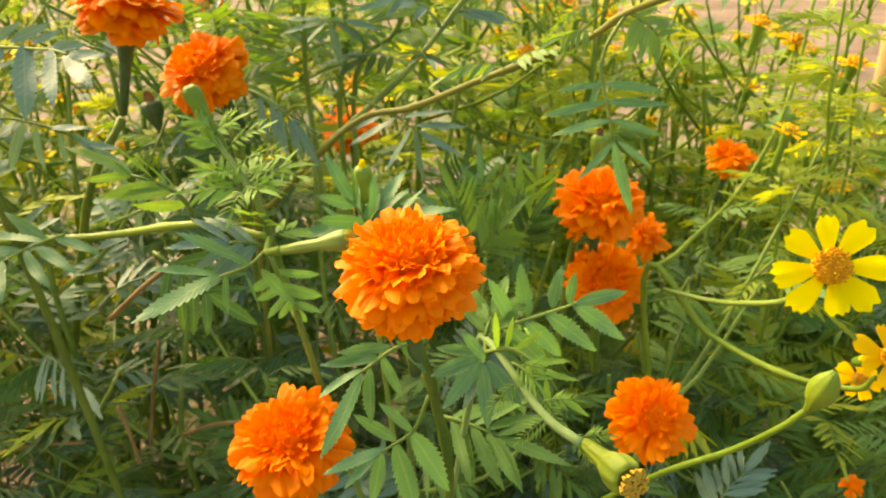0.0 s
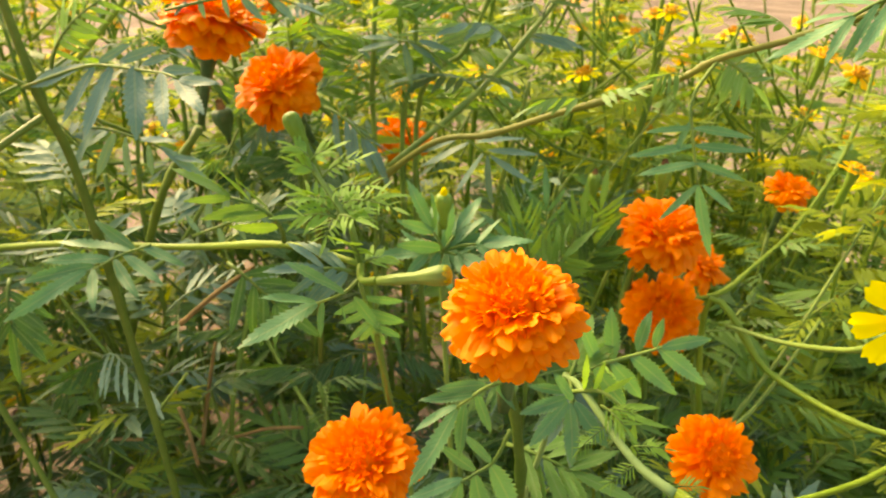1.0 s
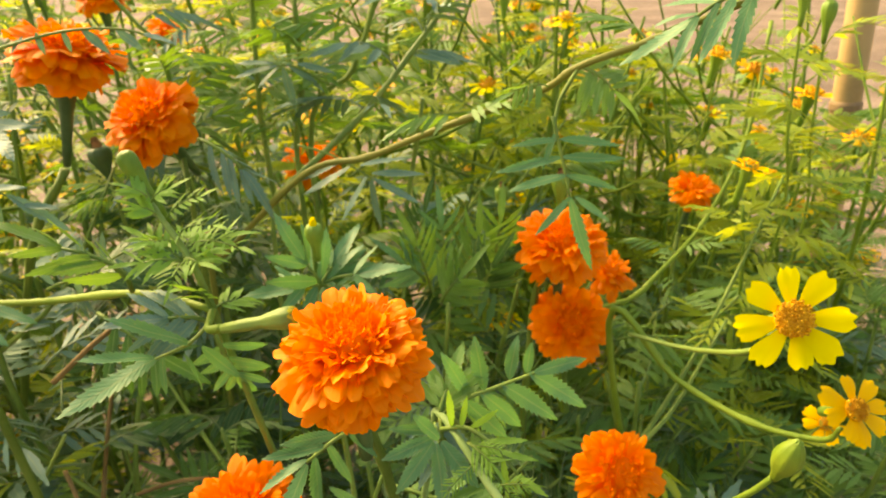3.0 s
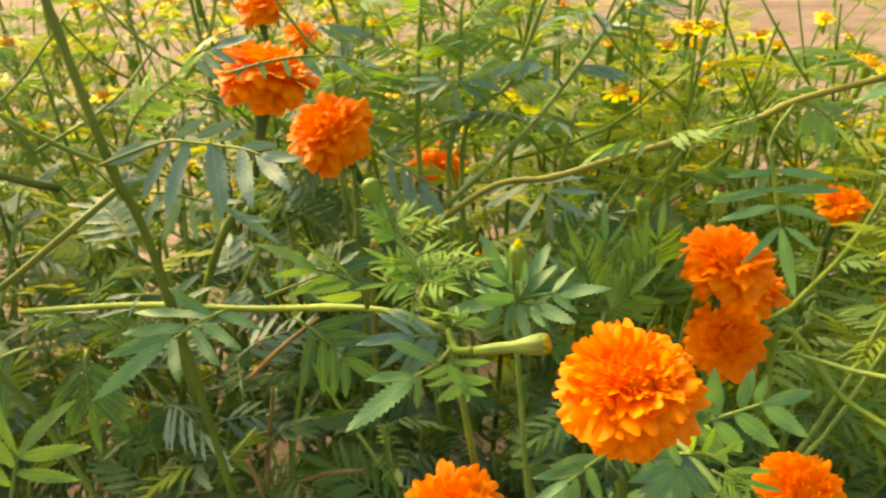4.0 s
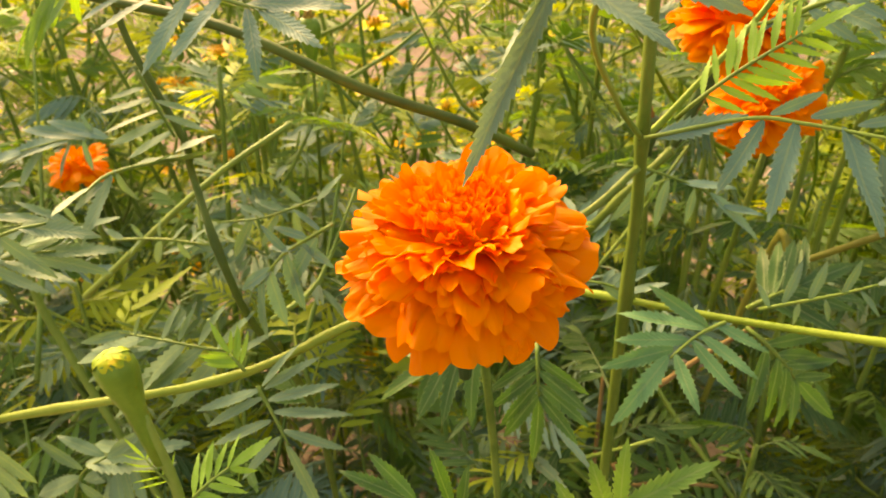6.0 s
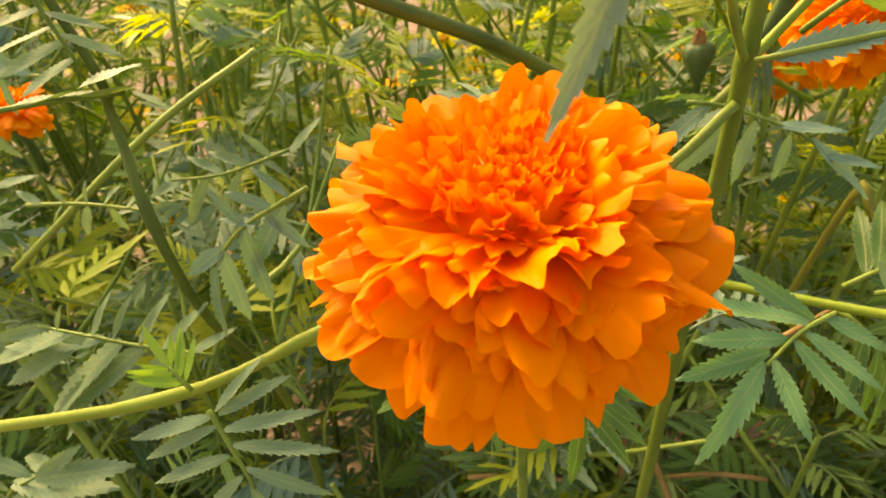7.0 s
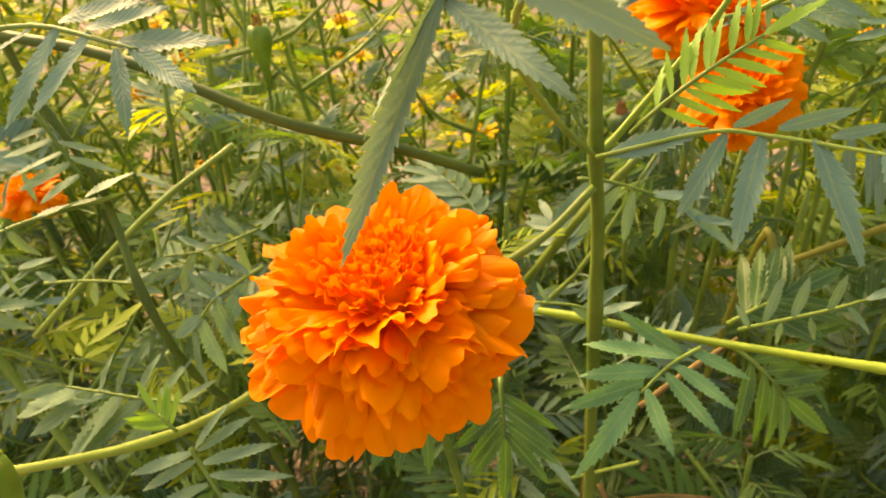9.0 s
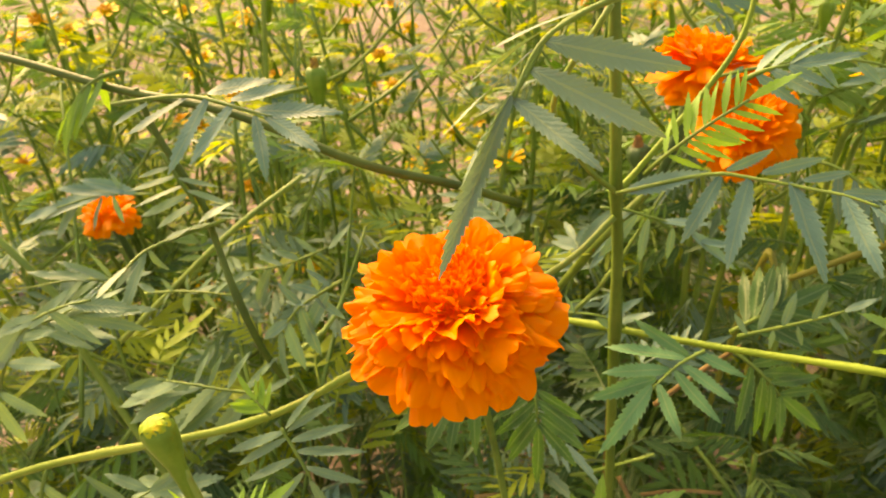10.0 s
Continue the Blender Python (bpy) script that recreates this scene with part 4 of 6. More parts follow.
spread_leaf(rear, [(-0.044, 0.580, 0.847), (-0.066, 0.580, 0.860), (-0.079, 0.580, 0.861)], [
    ((-0.079, 0.580, 0.861), (-0.109, 0.580, 0.854)),
    ((-0.078, 0.580, 0.860), (-0.094, 0.580, 0.847)),
    ((-0.075, 0.580, 0.860), (-0.070, 0.580, 0.830)),
    ((-0.072, 0.580, 0.862), (-0.047, 0.580, 0.845)),
    ((-0.081, 0.580, 0.863), (-0.106, 0.580, 0.864)),
    ((-0.065, 0.580, 0.862), (-0.039, 0.580, 0.856))], (0.0, -0.6, 0.8), 0.264, LEAF_BLUE, 157)
stem(rear, [(-0.083, 0.545, 0.780), (-0.023, 0.570, 0.828), (0.025, 0.600, 0.880), (0.050, 0.620, 0.910)], 0.002304, 0.001536, STEM_GREEN, nodes=0.3)
dress(rear, [(-0.083, 0.545, 0.780), (-0.023, 0.570, 0.828), (0.025, 0.600, 0.880), (0.050, 0.620, 0.910)], 5, 'blue', 0.085, 158, 0.35)
stem(rear, [(-0.097, 0.660, 0.471), (-0.107, 0.640, 0.771), (-0.105, 0.630, 0.840), (-0.098, 0.620, 0.912)], 0.002304, 0.001536, STEM_GREEN, nodes=0.2)
dress(rear, [(-0.097, 0.660, 0.471), (-0.107, 0.640, 0.771), (-0.105, 0.630, 0.840), (-0.098, 0.620, 0.912)], 5, 'mid', 0.075, 159, 0.45)
stem(rear, [(-0.164, 0.660, 0.458), (-0.174, 0.640, 0.758), (-0.169, 0.630, 0.824), (-0.168, 0.620, 0.871)], 0.002304, 0.001536, STEM_GREEN, nodes=0.2)
dress(rear, [(-0.164, 0.660, 0.458), (-0.174, 0.640, 0.758), (-0.169, 0.630, 0.824), (-0.168, 0.620, 0.871)], 5, 'mid', 0.075, 160, 0.45)
stem(rear, [(-0.062, 0.660, 0.489), (-0.072, 0.640, 0.789), (-0.032, 0.630, 0.851), (-0.008, 0.620, 0.911)], 0.002304, 0.001536, STEM_GREEN, nodes=0.2)
dress(rear, [(-0.062, 0.660, 0.489), (-0.072, 0.640, 0.789), (-0.032, 0.630, 0.851), (-0.008, 0.620, 0.911)], 5, 'mid', 0.075, 161, 0.45)
stem(rear, [(-0.074, 0.660, 0.456), (-0.084, 0.640, 0.756), (-0.073, 0.630, 0.835), (-0.069, 0.620, 0.908)], 0.002304, 0.001536, STEM_GREEN, nodes=0.2)
dress(rear, [(-0.074, 0.660, 0.456), (-0.084, 0.640, 0.756), (-0.073, 0.630, 0.835), (-0.069, 0.620, 0.908)], 5, 'mid', 0.075, 162, 0.45)
big_leaf(rear, (-0.123, 0.530, 0.825), (-0.066, 0.500, 0.795), (0.0, -0.4, 0.9), 4, 0.032, 50, LEAF_BLUE, 163, wide=0.206)
spread_leaf(rear, [(-0.194, 0.470, 0.889), (-0.161, 0.470, 0.896), (-0.130, 0.470, 0.896), (-0.106, 0.470, 0.887)], [
    ((-0.174, 0.470, 0.896), (-0.173, 0.470, 0.885)),
    ((-0.161, 0.470, 0.897), (-0.158, 0.470, 0.886)),
    ((-0.151, 0.470, 0.897), (-0.140, 0.470, 0.884)),
    ((-0.134, 0.470, 0.896), (-0.122, 0.470, 0.886)),
    ((-0.122, 0.470, 0.894), (-0.106, 0.470, 0.889)),
    ((-0.181, 0.470, 0.894), (-0.189, 0.470, 0.886))], (0.0, -0.7, 0.7), 0.3204, LEAF_BLUE, 164)
spread_leaf(rear, [(-0.242, 0.450, 0.828), (-0.227, 0.450, 0.827), (-0.202, 0.450, 0.819), (-0.190, 0.450, 0.810)], [
    ((-0.224, 0.450, 0.825), (-0.241, 0.450, 0.797)),
    ((-0.218, 0.450, 0.823), (-0.222, 0.450, 0.797)),
    ((-0.206, 0.450, 0.819), (-0.206, 0.450, 0.800)),
    ((-0.199, 0.450, 0.818), (-0.172, 0.450, 0.796)),
    ((-0.226, 0.450, 0.827), (-0.245, 0.450, 0.815)),
    ((-0.212, 0.450, 0.822), (-0.188, 0.450, 0.822)),
    ((-0.193, 0.450, 0.812), (-0.174, 0.450, 0.810)),
    ((-0.234, 0.450, 0.828), (-0.255, 0.450, 0.804))], (0.0, -0.6, 0.8), 0.24, LEAF_BLUE, 165)
spread_leaf(rear, [(-0.174, 0.420, 0.777), (-0.145, 0.420, 0.789), (-0.131, 0.420, 0.796)], [
    ((-0.165, 0.420, 0.782), (-0.161, 0.420, 0.803)),
    ((-0.155, 0.420, 0.785), (-0.152, 0.420, 0.804)),
    ((-0.143, 0.420, 0.789), (-0.140, 0.420, 0.807)),
    ((-0.159, 0.420, 0.783), (-0.158, 0.420, 0.770)),
    ((-0.149, 0.420, 0.786), (-0.145, 0.420, 0.774)),
    ((-0.137, 0.420, 0.792), (-0.126, 0.420, 0.781)),
    ((-0.131, 0.420, 0.796), (-0.119, 0.420, 0.804)),
    ((-0.170, 0.420, 0.779), (-0.177, 0.420, 0.790))], (0.0, -0.6, 0.8), 0.264, LEAF_BLUE, 166)
spread_leaf(rear, [(-0.213, 0.440, 0.755), (-0.236, 0.440, 0.768), (-0.261, 0.440, 0.769)], [
    ((-0.236, 0.440, 0.768), (-0.218, 0.440, 0.782)),
    ((-0.242, 0.440, 0.769), (-0.228, 0.440, 0.758)),
    ((-0.252, 0.440, 0.769), (-0.258, 0.440, 0.781)),
    ((-0.255, 0.440, 0.769), (-0.269, 0.440, 0.753)),
    ((-0.230, 0.440, 0.765), (-0.211, 0.440, 0.775)),
    ((-0.227, 0.440, 0.763), (-0.241, 0.440, 0.747)),
    ((-0.260, 0.440, 0.769), (-0.278, 0.440, 0.767))], (0.0, -0.6, 0.8), 0.24, LEAF_BLUE, 167)
big_leaf(rear, (0.019, 0.520, 0.716), (0.006, 0.495, 0.782), (0.0, -0.7, 0.7), 6, 0.026, 12, LEAF_MID, 330, wide=0.2, teeth=7)
big_leaf(rear, (0.031, 0.540, 0.705), (0.027, 0.515, 0.786), (0.0, -0.7, 0.7), 6, 0.026, 12, LEAF_FRESH, 331, wide=0.2, teeth=7)
big_leaf(rear, (0.043, 0.530, 0.714), (0.055, 0.505, 0.781), (0.0, -0.7, 0.7), 6, 0.026, 12, LEAF_MID, 332, wide=0.2, teeth=7)
big_leaf(rear, (0.052, 0.500, 0.725), (0.062, 0.475, 0.771), (0.0, -0.7, 0.7), 6, 0.026, 12, LEAF_DEEP_SHADED, 333, wide=0.2, teeth=7)
big_leaf(rear, (0.025, 0.490, 0.723), (0.045, 0.465, 0.768), (0.0, -0.7, 0.7), 6, 0.026, 12, LEAF_MID, 334, wide=0.2, teeth=7)
big_leaf(rear, (0.015, 0.510, 0.729), (-0.008, 0.485, 0.768), (0.0, -0.7, 0.7), 6, 0.026, 12, LEAF_FRESH, 335, wide=0.2, teeth=7)
big_leaf(rear, (0.066, 0.560, 0.717), (0.071, 0.535, 0.778), (0.0, -0.7, 0.7), 6, 0.026, 12, LEAF_MID, 336, wide=0.2, teeth=7)
big_leaf(rear, (0.007, 0.580, 0.715), (0.021, 0.555, 0.781), (0.0, -0.7, 0.7), 6, 0.026, 12, LEAF_DEEP_SHADED, 337, wide=0.2, teeth=7)
stem(rear, [(0.026, 0.56, 0.25), (0.026, 0.55, 0.578), (0.031, 0.53, 0.701)], 0.0022, 0.0014, STEM_GREEN)
dress(rear, [(0.024, 0.460, 0.841), (0.072, 0.430, 0.864), (0.116, 0.400, 0.890), (0.153, 0.375, 0.910)], 4, 'mid', 0.045, 345, 0.1)
bud(rear, (-0.219, 0.600, 0.796), (-0.15, 0, 1), 0.017, 0.0085, BROWN, 168, label='faded green bud with a brown tip', body=CALYX_DARK)
stem(rear, [(-0.189, 0.640, 0.246), (-0.204, 0.610, 0.596), (-0.216, 0.600, 0.779)], 0.00192, 0.001536, STEM_DARK)

# plant with the overlapping deep orange blooms
stem(right, [(0.120, 0.560, 0.000), (0.090, 0.560, 0.450), (0.092, 0.535, 0.688), (0.099, 0.523, 0.719)], 0.00288, 0.00224, STEM_DARK, nodes=0.2)
stem(right, [(0.120, 0.560, 0.200), (0.130, 0.560, 0.500), (0.115, 0.550, 0.676)], 0.00256, 0.00192, STEM_GREEN)
pompon(right, (0.105, 0.513, 0.749), (-0.05, -0.3, 0.95), 0.0307, ORANGE, 160, 169, label='orange marigold bloom under a hanging leaf', fine=True)
pompon(right, (0.115, 0.520, 0.686), (0.0, -0.85, 0.5), 0.0292, ORANGE, 150, 170, label='deep orange marigold bloom facing outward')
pompon(right, (0.150, 0.560, 0.706), (0.4, -0.3, 0.8), 0.0228, ORANGE_RED, 70, 171, label='deep orange marigold bloom behind another')
stem(right, [(0.120, 0.560, 0.000), (0.130, 0.450, 0.400), (0.118, 0.416, 0.642)], 0.00288, 0.00192, STEM_GREEN)
pompon(right, (0.113, 0.386, 0.672), (0.15, -0.75, 0.64), 0.0245, ORANGE, 120, 172, label='loose orange marigold bloom low in the bed', fine=True)
stem(right, [(0.250, 0.660, 0.000), (0.240, 0.670, 0.400), (0.240, 0.655, 0.695)], 0.00224, 0.00192, STEM_DARK)
dress(right, [(0.250, 0.660, 0.000), (0.240, 0.670, 0.400), (0.240, 0.655, 0.695)], 3, 'mid', 0.06, 173, 0.3)
pompon(right, (0.250, 0.655, 0.735), (0.08, -0.25, 0.96), 0.0221, ORANGE_RED, 80, 174, label='small deep orange marigold bloom on a slim stem', flat=0.72, single=False)
spread_leaf(right, [(0.076, 0.406, 0.858), (0.080, 0.403, 0.840), (0.084, 0.400, 0.822)], [
    ((0.084, 0.400, 0.822), (0.093, 0.395, 0.786)),
    ((0.084, 0.400, 0.822), (0.069, 0.397, 0.804)),
    ((0.086, 0.400, 0.822), (0.103, 0.398, 0.810)),
    ((0.082, 0.401, 0.832), (0.055, 0.401, 0.827)),
    ((0.082, 0.401, 0.832), (0.107, 0.401, 0.826)),
    ((0.080, 0.403, 0.840), (0.050, 0.402, 0.834)),
    ((0.080, 0.403, 0.840), (0.109, 0.402, 0.838)),
    ((0.079, 0.404, 0.848), (0.057, 0.404, 0.847)),
    ((0.079, 0.404, 0.848), (0.107, 0.404, 0.846)),
    ((0.078, 0.405, 0.852), (0.070, 0.402, 0.835))], (0.0, -0.7, 0.7), 0.2004, LEAF_FRESH, 175, label='long marigold leaf hanging down over a bloom')
stem(right, [(0.089, 0.415, 0.878), (0.081, 0.415, 0.864), (0.078, 0.412, 0.853)], 0.00096, 0.000768, STEM_GREEN)
big_leaf(right, (0.089, 0.415, 0.878), (0.120, 0.400, 0.858), (0.0, -0.5, 0.8), 5, 0.02, 10, LEAF_MID, 176, wide=0.241, angle=80.0)
big_leaf(right, (0.154, 0.370, 0.913), (0.094, 0.385, 0.891), (0.0, -0.5, 0.85), 4, 0.03, 15, LEAF_FRESH, 177, wide=0.19)
bud(right, (0.085, 0.670, 0.730), (0, 0, 1), 0.018, 0.006, BROWN, 178, label='faded marigold bud with a brown tip')
stem(right, [(0.120, 0.620, 0.100), (0.080, 0.660, 0.500), (0.085, 0.670, 0.718)], 0.00192, 0.001408, STEM_DARK)
bud(right, (0.114, 0.563, 0.772), (0, 0, 1), 0.018, 0.006, BROWN, 179, label='faded marigold bud with a brown tip')
stem(right, [(0.120, 0.560, 0.300), (0.112, 0.565, 0.600), (0.114, 0.563, 0.762)], 0.00192, 0.001408, STEM_DARK)

# plant with single yellow blooms
stem(single, [(0.240, 0.550, 0.000), (0.200, 0.560, 0.400), (0.134, 0.490, 0.703), (0.167, 0.455, 0.682), (0.187, 0.400, 0.690), (0.207, 0.370, 0.701), (0.210, 0.362, 0.714)], 0.00256, 0.001216, STEM_YELLOW, nodes=0.22)
stem(single, [(0.141, 0.470, 0.706), (0.163, 0.440, 0.713), (0.173, 0.400, 0.734), (0.178, 0.385, 0.746)], 0.00128, 0.001664, STEM_GREEN)
daisy(single, (0.184, 0.375, 0.767), (-0.12, -0.85, 0.5), 0.0262, YELLOW, 8, 180, label='bright yellow single bloom with an orange disc', disc_r=0.32, neck=0.03, droop=0.05)
daisy(single, (0.213, 0.360, 0.726), (0.15, -0.75, 0.6), 0.0173, GOLD, 8, 181, label='golden single bloom with ragged petals', disc_r=0.3, neck=0.022)
daisy(single, (0.237, 0.410, 0.678), (-0.3, -0.6, 0.6), 0.0127, GOLD, 7, 182, label='small golden single bloom', disc_r=0.3, neck=0.015)
bud(single, (0.147, 0.302, 0.751), (0.003, -0.005, 0.020), 0.0165, 0.0053, CALYX, 183, label='plump ribbed yellow-green marigold bud', open_tip=False, body=BUD_PALE, plump=True)
stem(single, [(0.145, 0.305, 0.740), (0.139, 0.310, 0.727), (0.128, 0.325, 0.702), (0.101, 0.350, 0.662), (0.060, 0.420, 0.550)], 0.00128, 0.001664, STEM_YELLOW)
stem(single, [(0.240, 0.550, 0.100), (0.120, 0.560, 0.600), (0.187, 0.580, 0.679), (0.246, 0.620, 0.718), (0.292, 0.660, 0.781), (0.318, 0.700, 0.868)], 0.002304, 0.001536, STEM_YELLOW, nodes=0.2)
dress(single, [(0.240, 0.550, 0.100), (0.120, 0.560, 0.600), (0.187, 0.580, 0.679), (0.246, 0.620, 0.718), (0.292, 0.660, 0.781), (0.318, 0.700, 0.868)], 4, 'mid', 0.055, 184, 0.3)
daisy(single, (0.295, 0.745, 0.836), (0.1, -0.2, 1.0), 0.0189, GOLD, 9, 185, label='yellow bloom on a long green calyx seen from the side', disc_r=0.36, neck=0.032, fine=False, droop=-0.05)
stem(single, [(0.222, 0.765, 0.336), (0.271, 0.755, 0.616), (0.287, 0.745, 0.746), (0.295, 0.745, 0.806)], 0.001536, 0.00128, STEM_YELLOW)
dress(single, [(0.222, 0.765, 0.336), (0.271, 0.755, 0.616), (0.287, 0.745, 0.746), (0.295, 0.745, 0.806)], 6, 'young', 0.07, 186, 0.35)
daisy(single, (0.364, 0.700, 0.805), (0.1, -0.2, 1.0), 0.0189, GOLD, 9, 187, label='yellow bloom on a long green calyx seen from the side', disc_r=0.36, neck=0.032, fine=False, droop=-0.05)
stem(single, [(0.342, 0.720, 0.305), (0.352, 0.710, 0.585), (0.368, 0.700, 0.715), (0.364, 0.700, 0.775)], 0.001536, 0.00128, STEM_YELLOW)
dress(single, [(0.342, 0.720, 0.305), (0.352, 0.710, 0.585), (0.368, 0.700, 0.715), (0.364, 0.700, 0.775)], 6, 'young', 0.07, 188, 0.35)
daisy(single, (0.341, 0.850, 0.757), (0.1, -0.2, 1.0), 0.0203, YELLOW, 9, 189, label='yellow bloom among thin stems', disc_r=0.36, neck=0.032, fine=False, droop=-0.05)
stem(single, [(0.371, 0.870, 0.257), (0.341, 0.860, 0.537), (0.337, 0.850, 0.667), (0.341, 0.850, 0.727)], 0.001536, 0.00128, STEM_YELLOW)
dress(single, [(0.371, 0.870, 0.257), (0.341, 0.860, 0.537), (0.337, 0.850, 0.667), (0.341, 0.850, 0.727)], 6, 'young', 0.07, 190, 0.35)
daisy(single, (0.254, 0.575, 0.779), (0.1, -0.2, 1.0), 0.0132, GOLD, 9, 191, label='ragged golden bloom beside a slim stem', disc_r=0.36, neck=0.032, fine=False, droop=-0.05)
stem(single, [(0.216, 0.595, 0.279), (0.266, 0.585, 0.559), (0.262, 0.575, 0.689), (0.254, 0.575, 0.749)], 0.001536, 0.00128, STEM_YELLOW)
dress(single, [(0.216, 0.595, 0.279), (0.266, 0.585, 0.559), (0.262, 0.575, 0.689), (0.254, 0.575, 0.749)], 6, 'young', 0.07, 192, 0.35)
daisy(single, (0.156, 0.910, 0.834), (0.1, -0.2, 1.0), 0.0163, YELLOW, 9, 193, label='yellow bloom among thin stems', disc_r=0.36, neck=0.032, fine=False, droop=-0.05)
stem(single, [(0.169, 0.930, 0.334), (0.180, 0.920, 0.614), (0.156, 0.910, 0.744), (0.156, 0.910, 0.804)], 0.001536, 0.00128, STEM_YELLOW)
dress(single, [(0.169, 0.930, 0.334), (0.180, 0.920, 0.614), (0.156, 0.910, 0.744), (0.156, 0.910, 0.804)], 6, 'young', 0.07, 194, 0.35)
daisy(single, (0.198, 0.950, 0.825), (0.1, -0.2, 1.0), 0.0158, YELLOW, 9, 195, label='yellow bloom among thin stems', disc_r=0.36, neck=0.032, fine=False, droop=-0.05)
stem(single, [(0.143, 0.970, 0.325), (0.174, 0.960, 0.605), (0.190, 0.950, 0.735), (0.198, 0.950, 0.795)], 0.001536, 0.00128, STEM_YELLOW)
dress(single, [(0.143, 0.970, 0.325), (0.174, 0.960, 0.605), (0.190, 0.950, 0.735), (0.198, 0.950, 0.795)], 6, 'young', 0.07, 196, 0.35)
daisy(single, (0.071, 1.000, 0.849), (0.1, -0.2, 1.0), 0.0129, YELLOW, 9, 197, label='yellow bloom among thin stems', disc_r=0.36, neck=0.032, fine=False, droop=-0.05)
stem(single, [(0.067, 1.020, 0.349), (0.059, 1.010, 0.629), (0.075, 1.000, 0.759), (0.071, 1.000, 0.819)], 0.001536, 0.00128, STEM_YELLOW)
dress(single, [(0.067, 1.020, 0.349), (0.059, 1.010, 0.629), (0.075, 1.000, 0.759), (0.071, 1.000, 0.819)], 6, 'young', 0.07, 198, 0.35)
daisy(single, (0.320, 0.900, 0.693), (0.1, -0.2, 1.0), 0.0159, YELLOW, 9, 199, label='yellow bloom among thin stems', disc_r=0.36, neck=0.032, fine=False, droop=-0.05)
stem(single, [(0.247, 0.920, 0.193), (0.320, 0.910, 0.473), (0.316, 0.900, 0.603), (0.320, 0.900, 0.663)], 0.001536, 0.00128, STEM_YELLOW)
dress(single, [(0.247, 0.920, 0.193), (0.320, 0.910, 0.473), (0.316, 0.900, 0.603), (0.320, 0.900, 0.663)], 6, 'young', 0.07, 200, 0.35)
bud(single, (0.288, 0.600, 0.893), (0, 0, 1), 0.018, 0.0055, CALYX, 201, label='slim closed green bud', open_tip=False)
stem(single, [(0.248, 0.630, 0.393), (0.302, 0.610, 0.693), (0.292, 0.600, 0.803), (0.288, 0.600, 0.881)], 0.001408, 0.001088, STEM_YELLOW)
dress(single, [(0.248, 0.630, 0.393), (0.302, 0.610, 0.693), (0.292, 0.600, 0.803), (0.288, 0.600, 0.881)], 6, 'young', 0.07, 202, 0.35)
bud(single, (0.319, 0.620, 0.878), (0, 0, 1), 0.018, 0.0055, CALYX, 203, label='slim closed green bud', open_tip=False)
stem(single, [(0.279, 0.650, 0.378), (0.333, 0.630, 0.678), (0.323, 0.620, 0.788), (0.319, 0.620, 0.866)], 0.001408, 0.001088, STEM_YELLOW)
dress(single, [(0.279, 0.650, 0.378), (0.333, 0.630, 0.678), (0.323, 0.620, 0.788), (0.319, 0.620, 0.866)], 6, 'young', 0.07, 204, 0.35)
bud(single, (0.102, 0.800, 0.885), (0, 0, 1), 0.018, 0.0055, CALYX, 205, label='slim closed green bud', open_tip=False)
stem(single, [(0.062, 0.830, 0.385), (0.116, 0.810, 0.685), (0.106, 0.800, 0.795), (0.102, 0.800, 0.873)], 0.001408, 0.001088, STEM_YELLOW)
dress(single, [(0.062, 0.830, 0.385), (0.116, 0.810, 0.685), (0.106, 0.800, 0.795), (0.102, 0.800, 0.873)], 6, 'young', 0.07, 206, 0.35)
bud(single, (-0.092, 0.700, 0.873), (0, 0, 1), 0.018, 0.0055, CALYX, 207, label='slim closed green bud', open_tip=False)
stem(single, [(-0.132, 0.730, 0.373), (-0.078, 0.710, 0.673), (-0.088, 0.700, 0.783), (-0.092, 0.700, 0.861)], 0.001408, 0.001088, STEM_YELLOW)
dress(single, [(-0.132, 0.730, 0.373), (-0.078, 0.710, 0.673), (-0.088, 0.700, 0.783), (-0.092, 0.700, 0.861)], 6, 'young', 0.07, 208, 0.35)
pompon(single, (0.290, 0.460, 0.549), (0.0, -0.5, 0.8), 0.0087, ORANGE, 40, 209, label='small half-open orange bloom low in the bed', single=False)
stem(single, [(0.290, 0.500, 0.249), (0.290, 0.480, 0.449), (0.290, 0.470, 0.529)], 0.00192, 0.001536, STEM_GREEN)

# dusty plant by the path's end
stem(edge, [(-0.430, 0.460, 0.000), (-0.390, 0.420, 0.600), (-0.402, 0.372, 0.779), (-0.425, 0.389, 0.830), (-0.423, 0.385, 0.849), (-0.440, 0.387, 0.886), (-0.443, 0.386, 0.907)], 0.002176, 0.001408, STEM_DEEP, nodes=0.2)
stem(edge, [(-0.571, 0.400, 0.929), (-0.506, 0.393, 0.917), (-0.453, 0.387, 0.906), (-0.394, 0.380, 0.898), (-0.338, 0.378, 0.878), (-0.304, 0.400, 0.860), (-0.280, 0.430, 0.838)], 0.00192, 0.002176, STEM_DEEP)
stem(edge, [(-0.550, 0.450, 0.500), (-0.603, 0.450, 0.681), (-0.608, 0.450, 0.738), (-0.659, 0.450, 0.810)], 0.0032, 0.00256, STEM_GREEN)
stem(edge, [(-0.567, 0.450, 0.707), (-0.470, 0.460, 0.791), (-0.420, 0.480, 0.826)], 0.00192, 0.0016, STEM_GREEN)
stem(edge, [(-0.366, 0.268, 0.742), (-0.367, 0.268, 0.783), (-0.371, 0.267, 0.812)], 0.001536, 0.00192, STEM_GREEN)
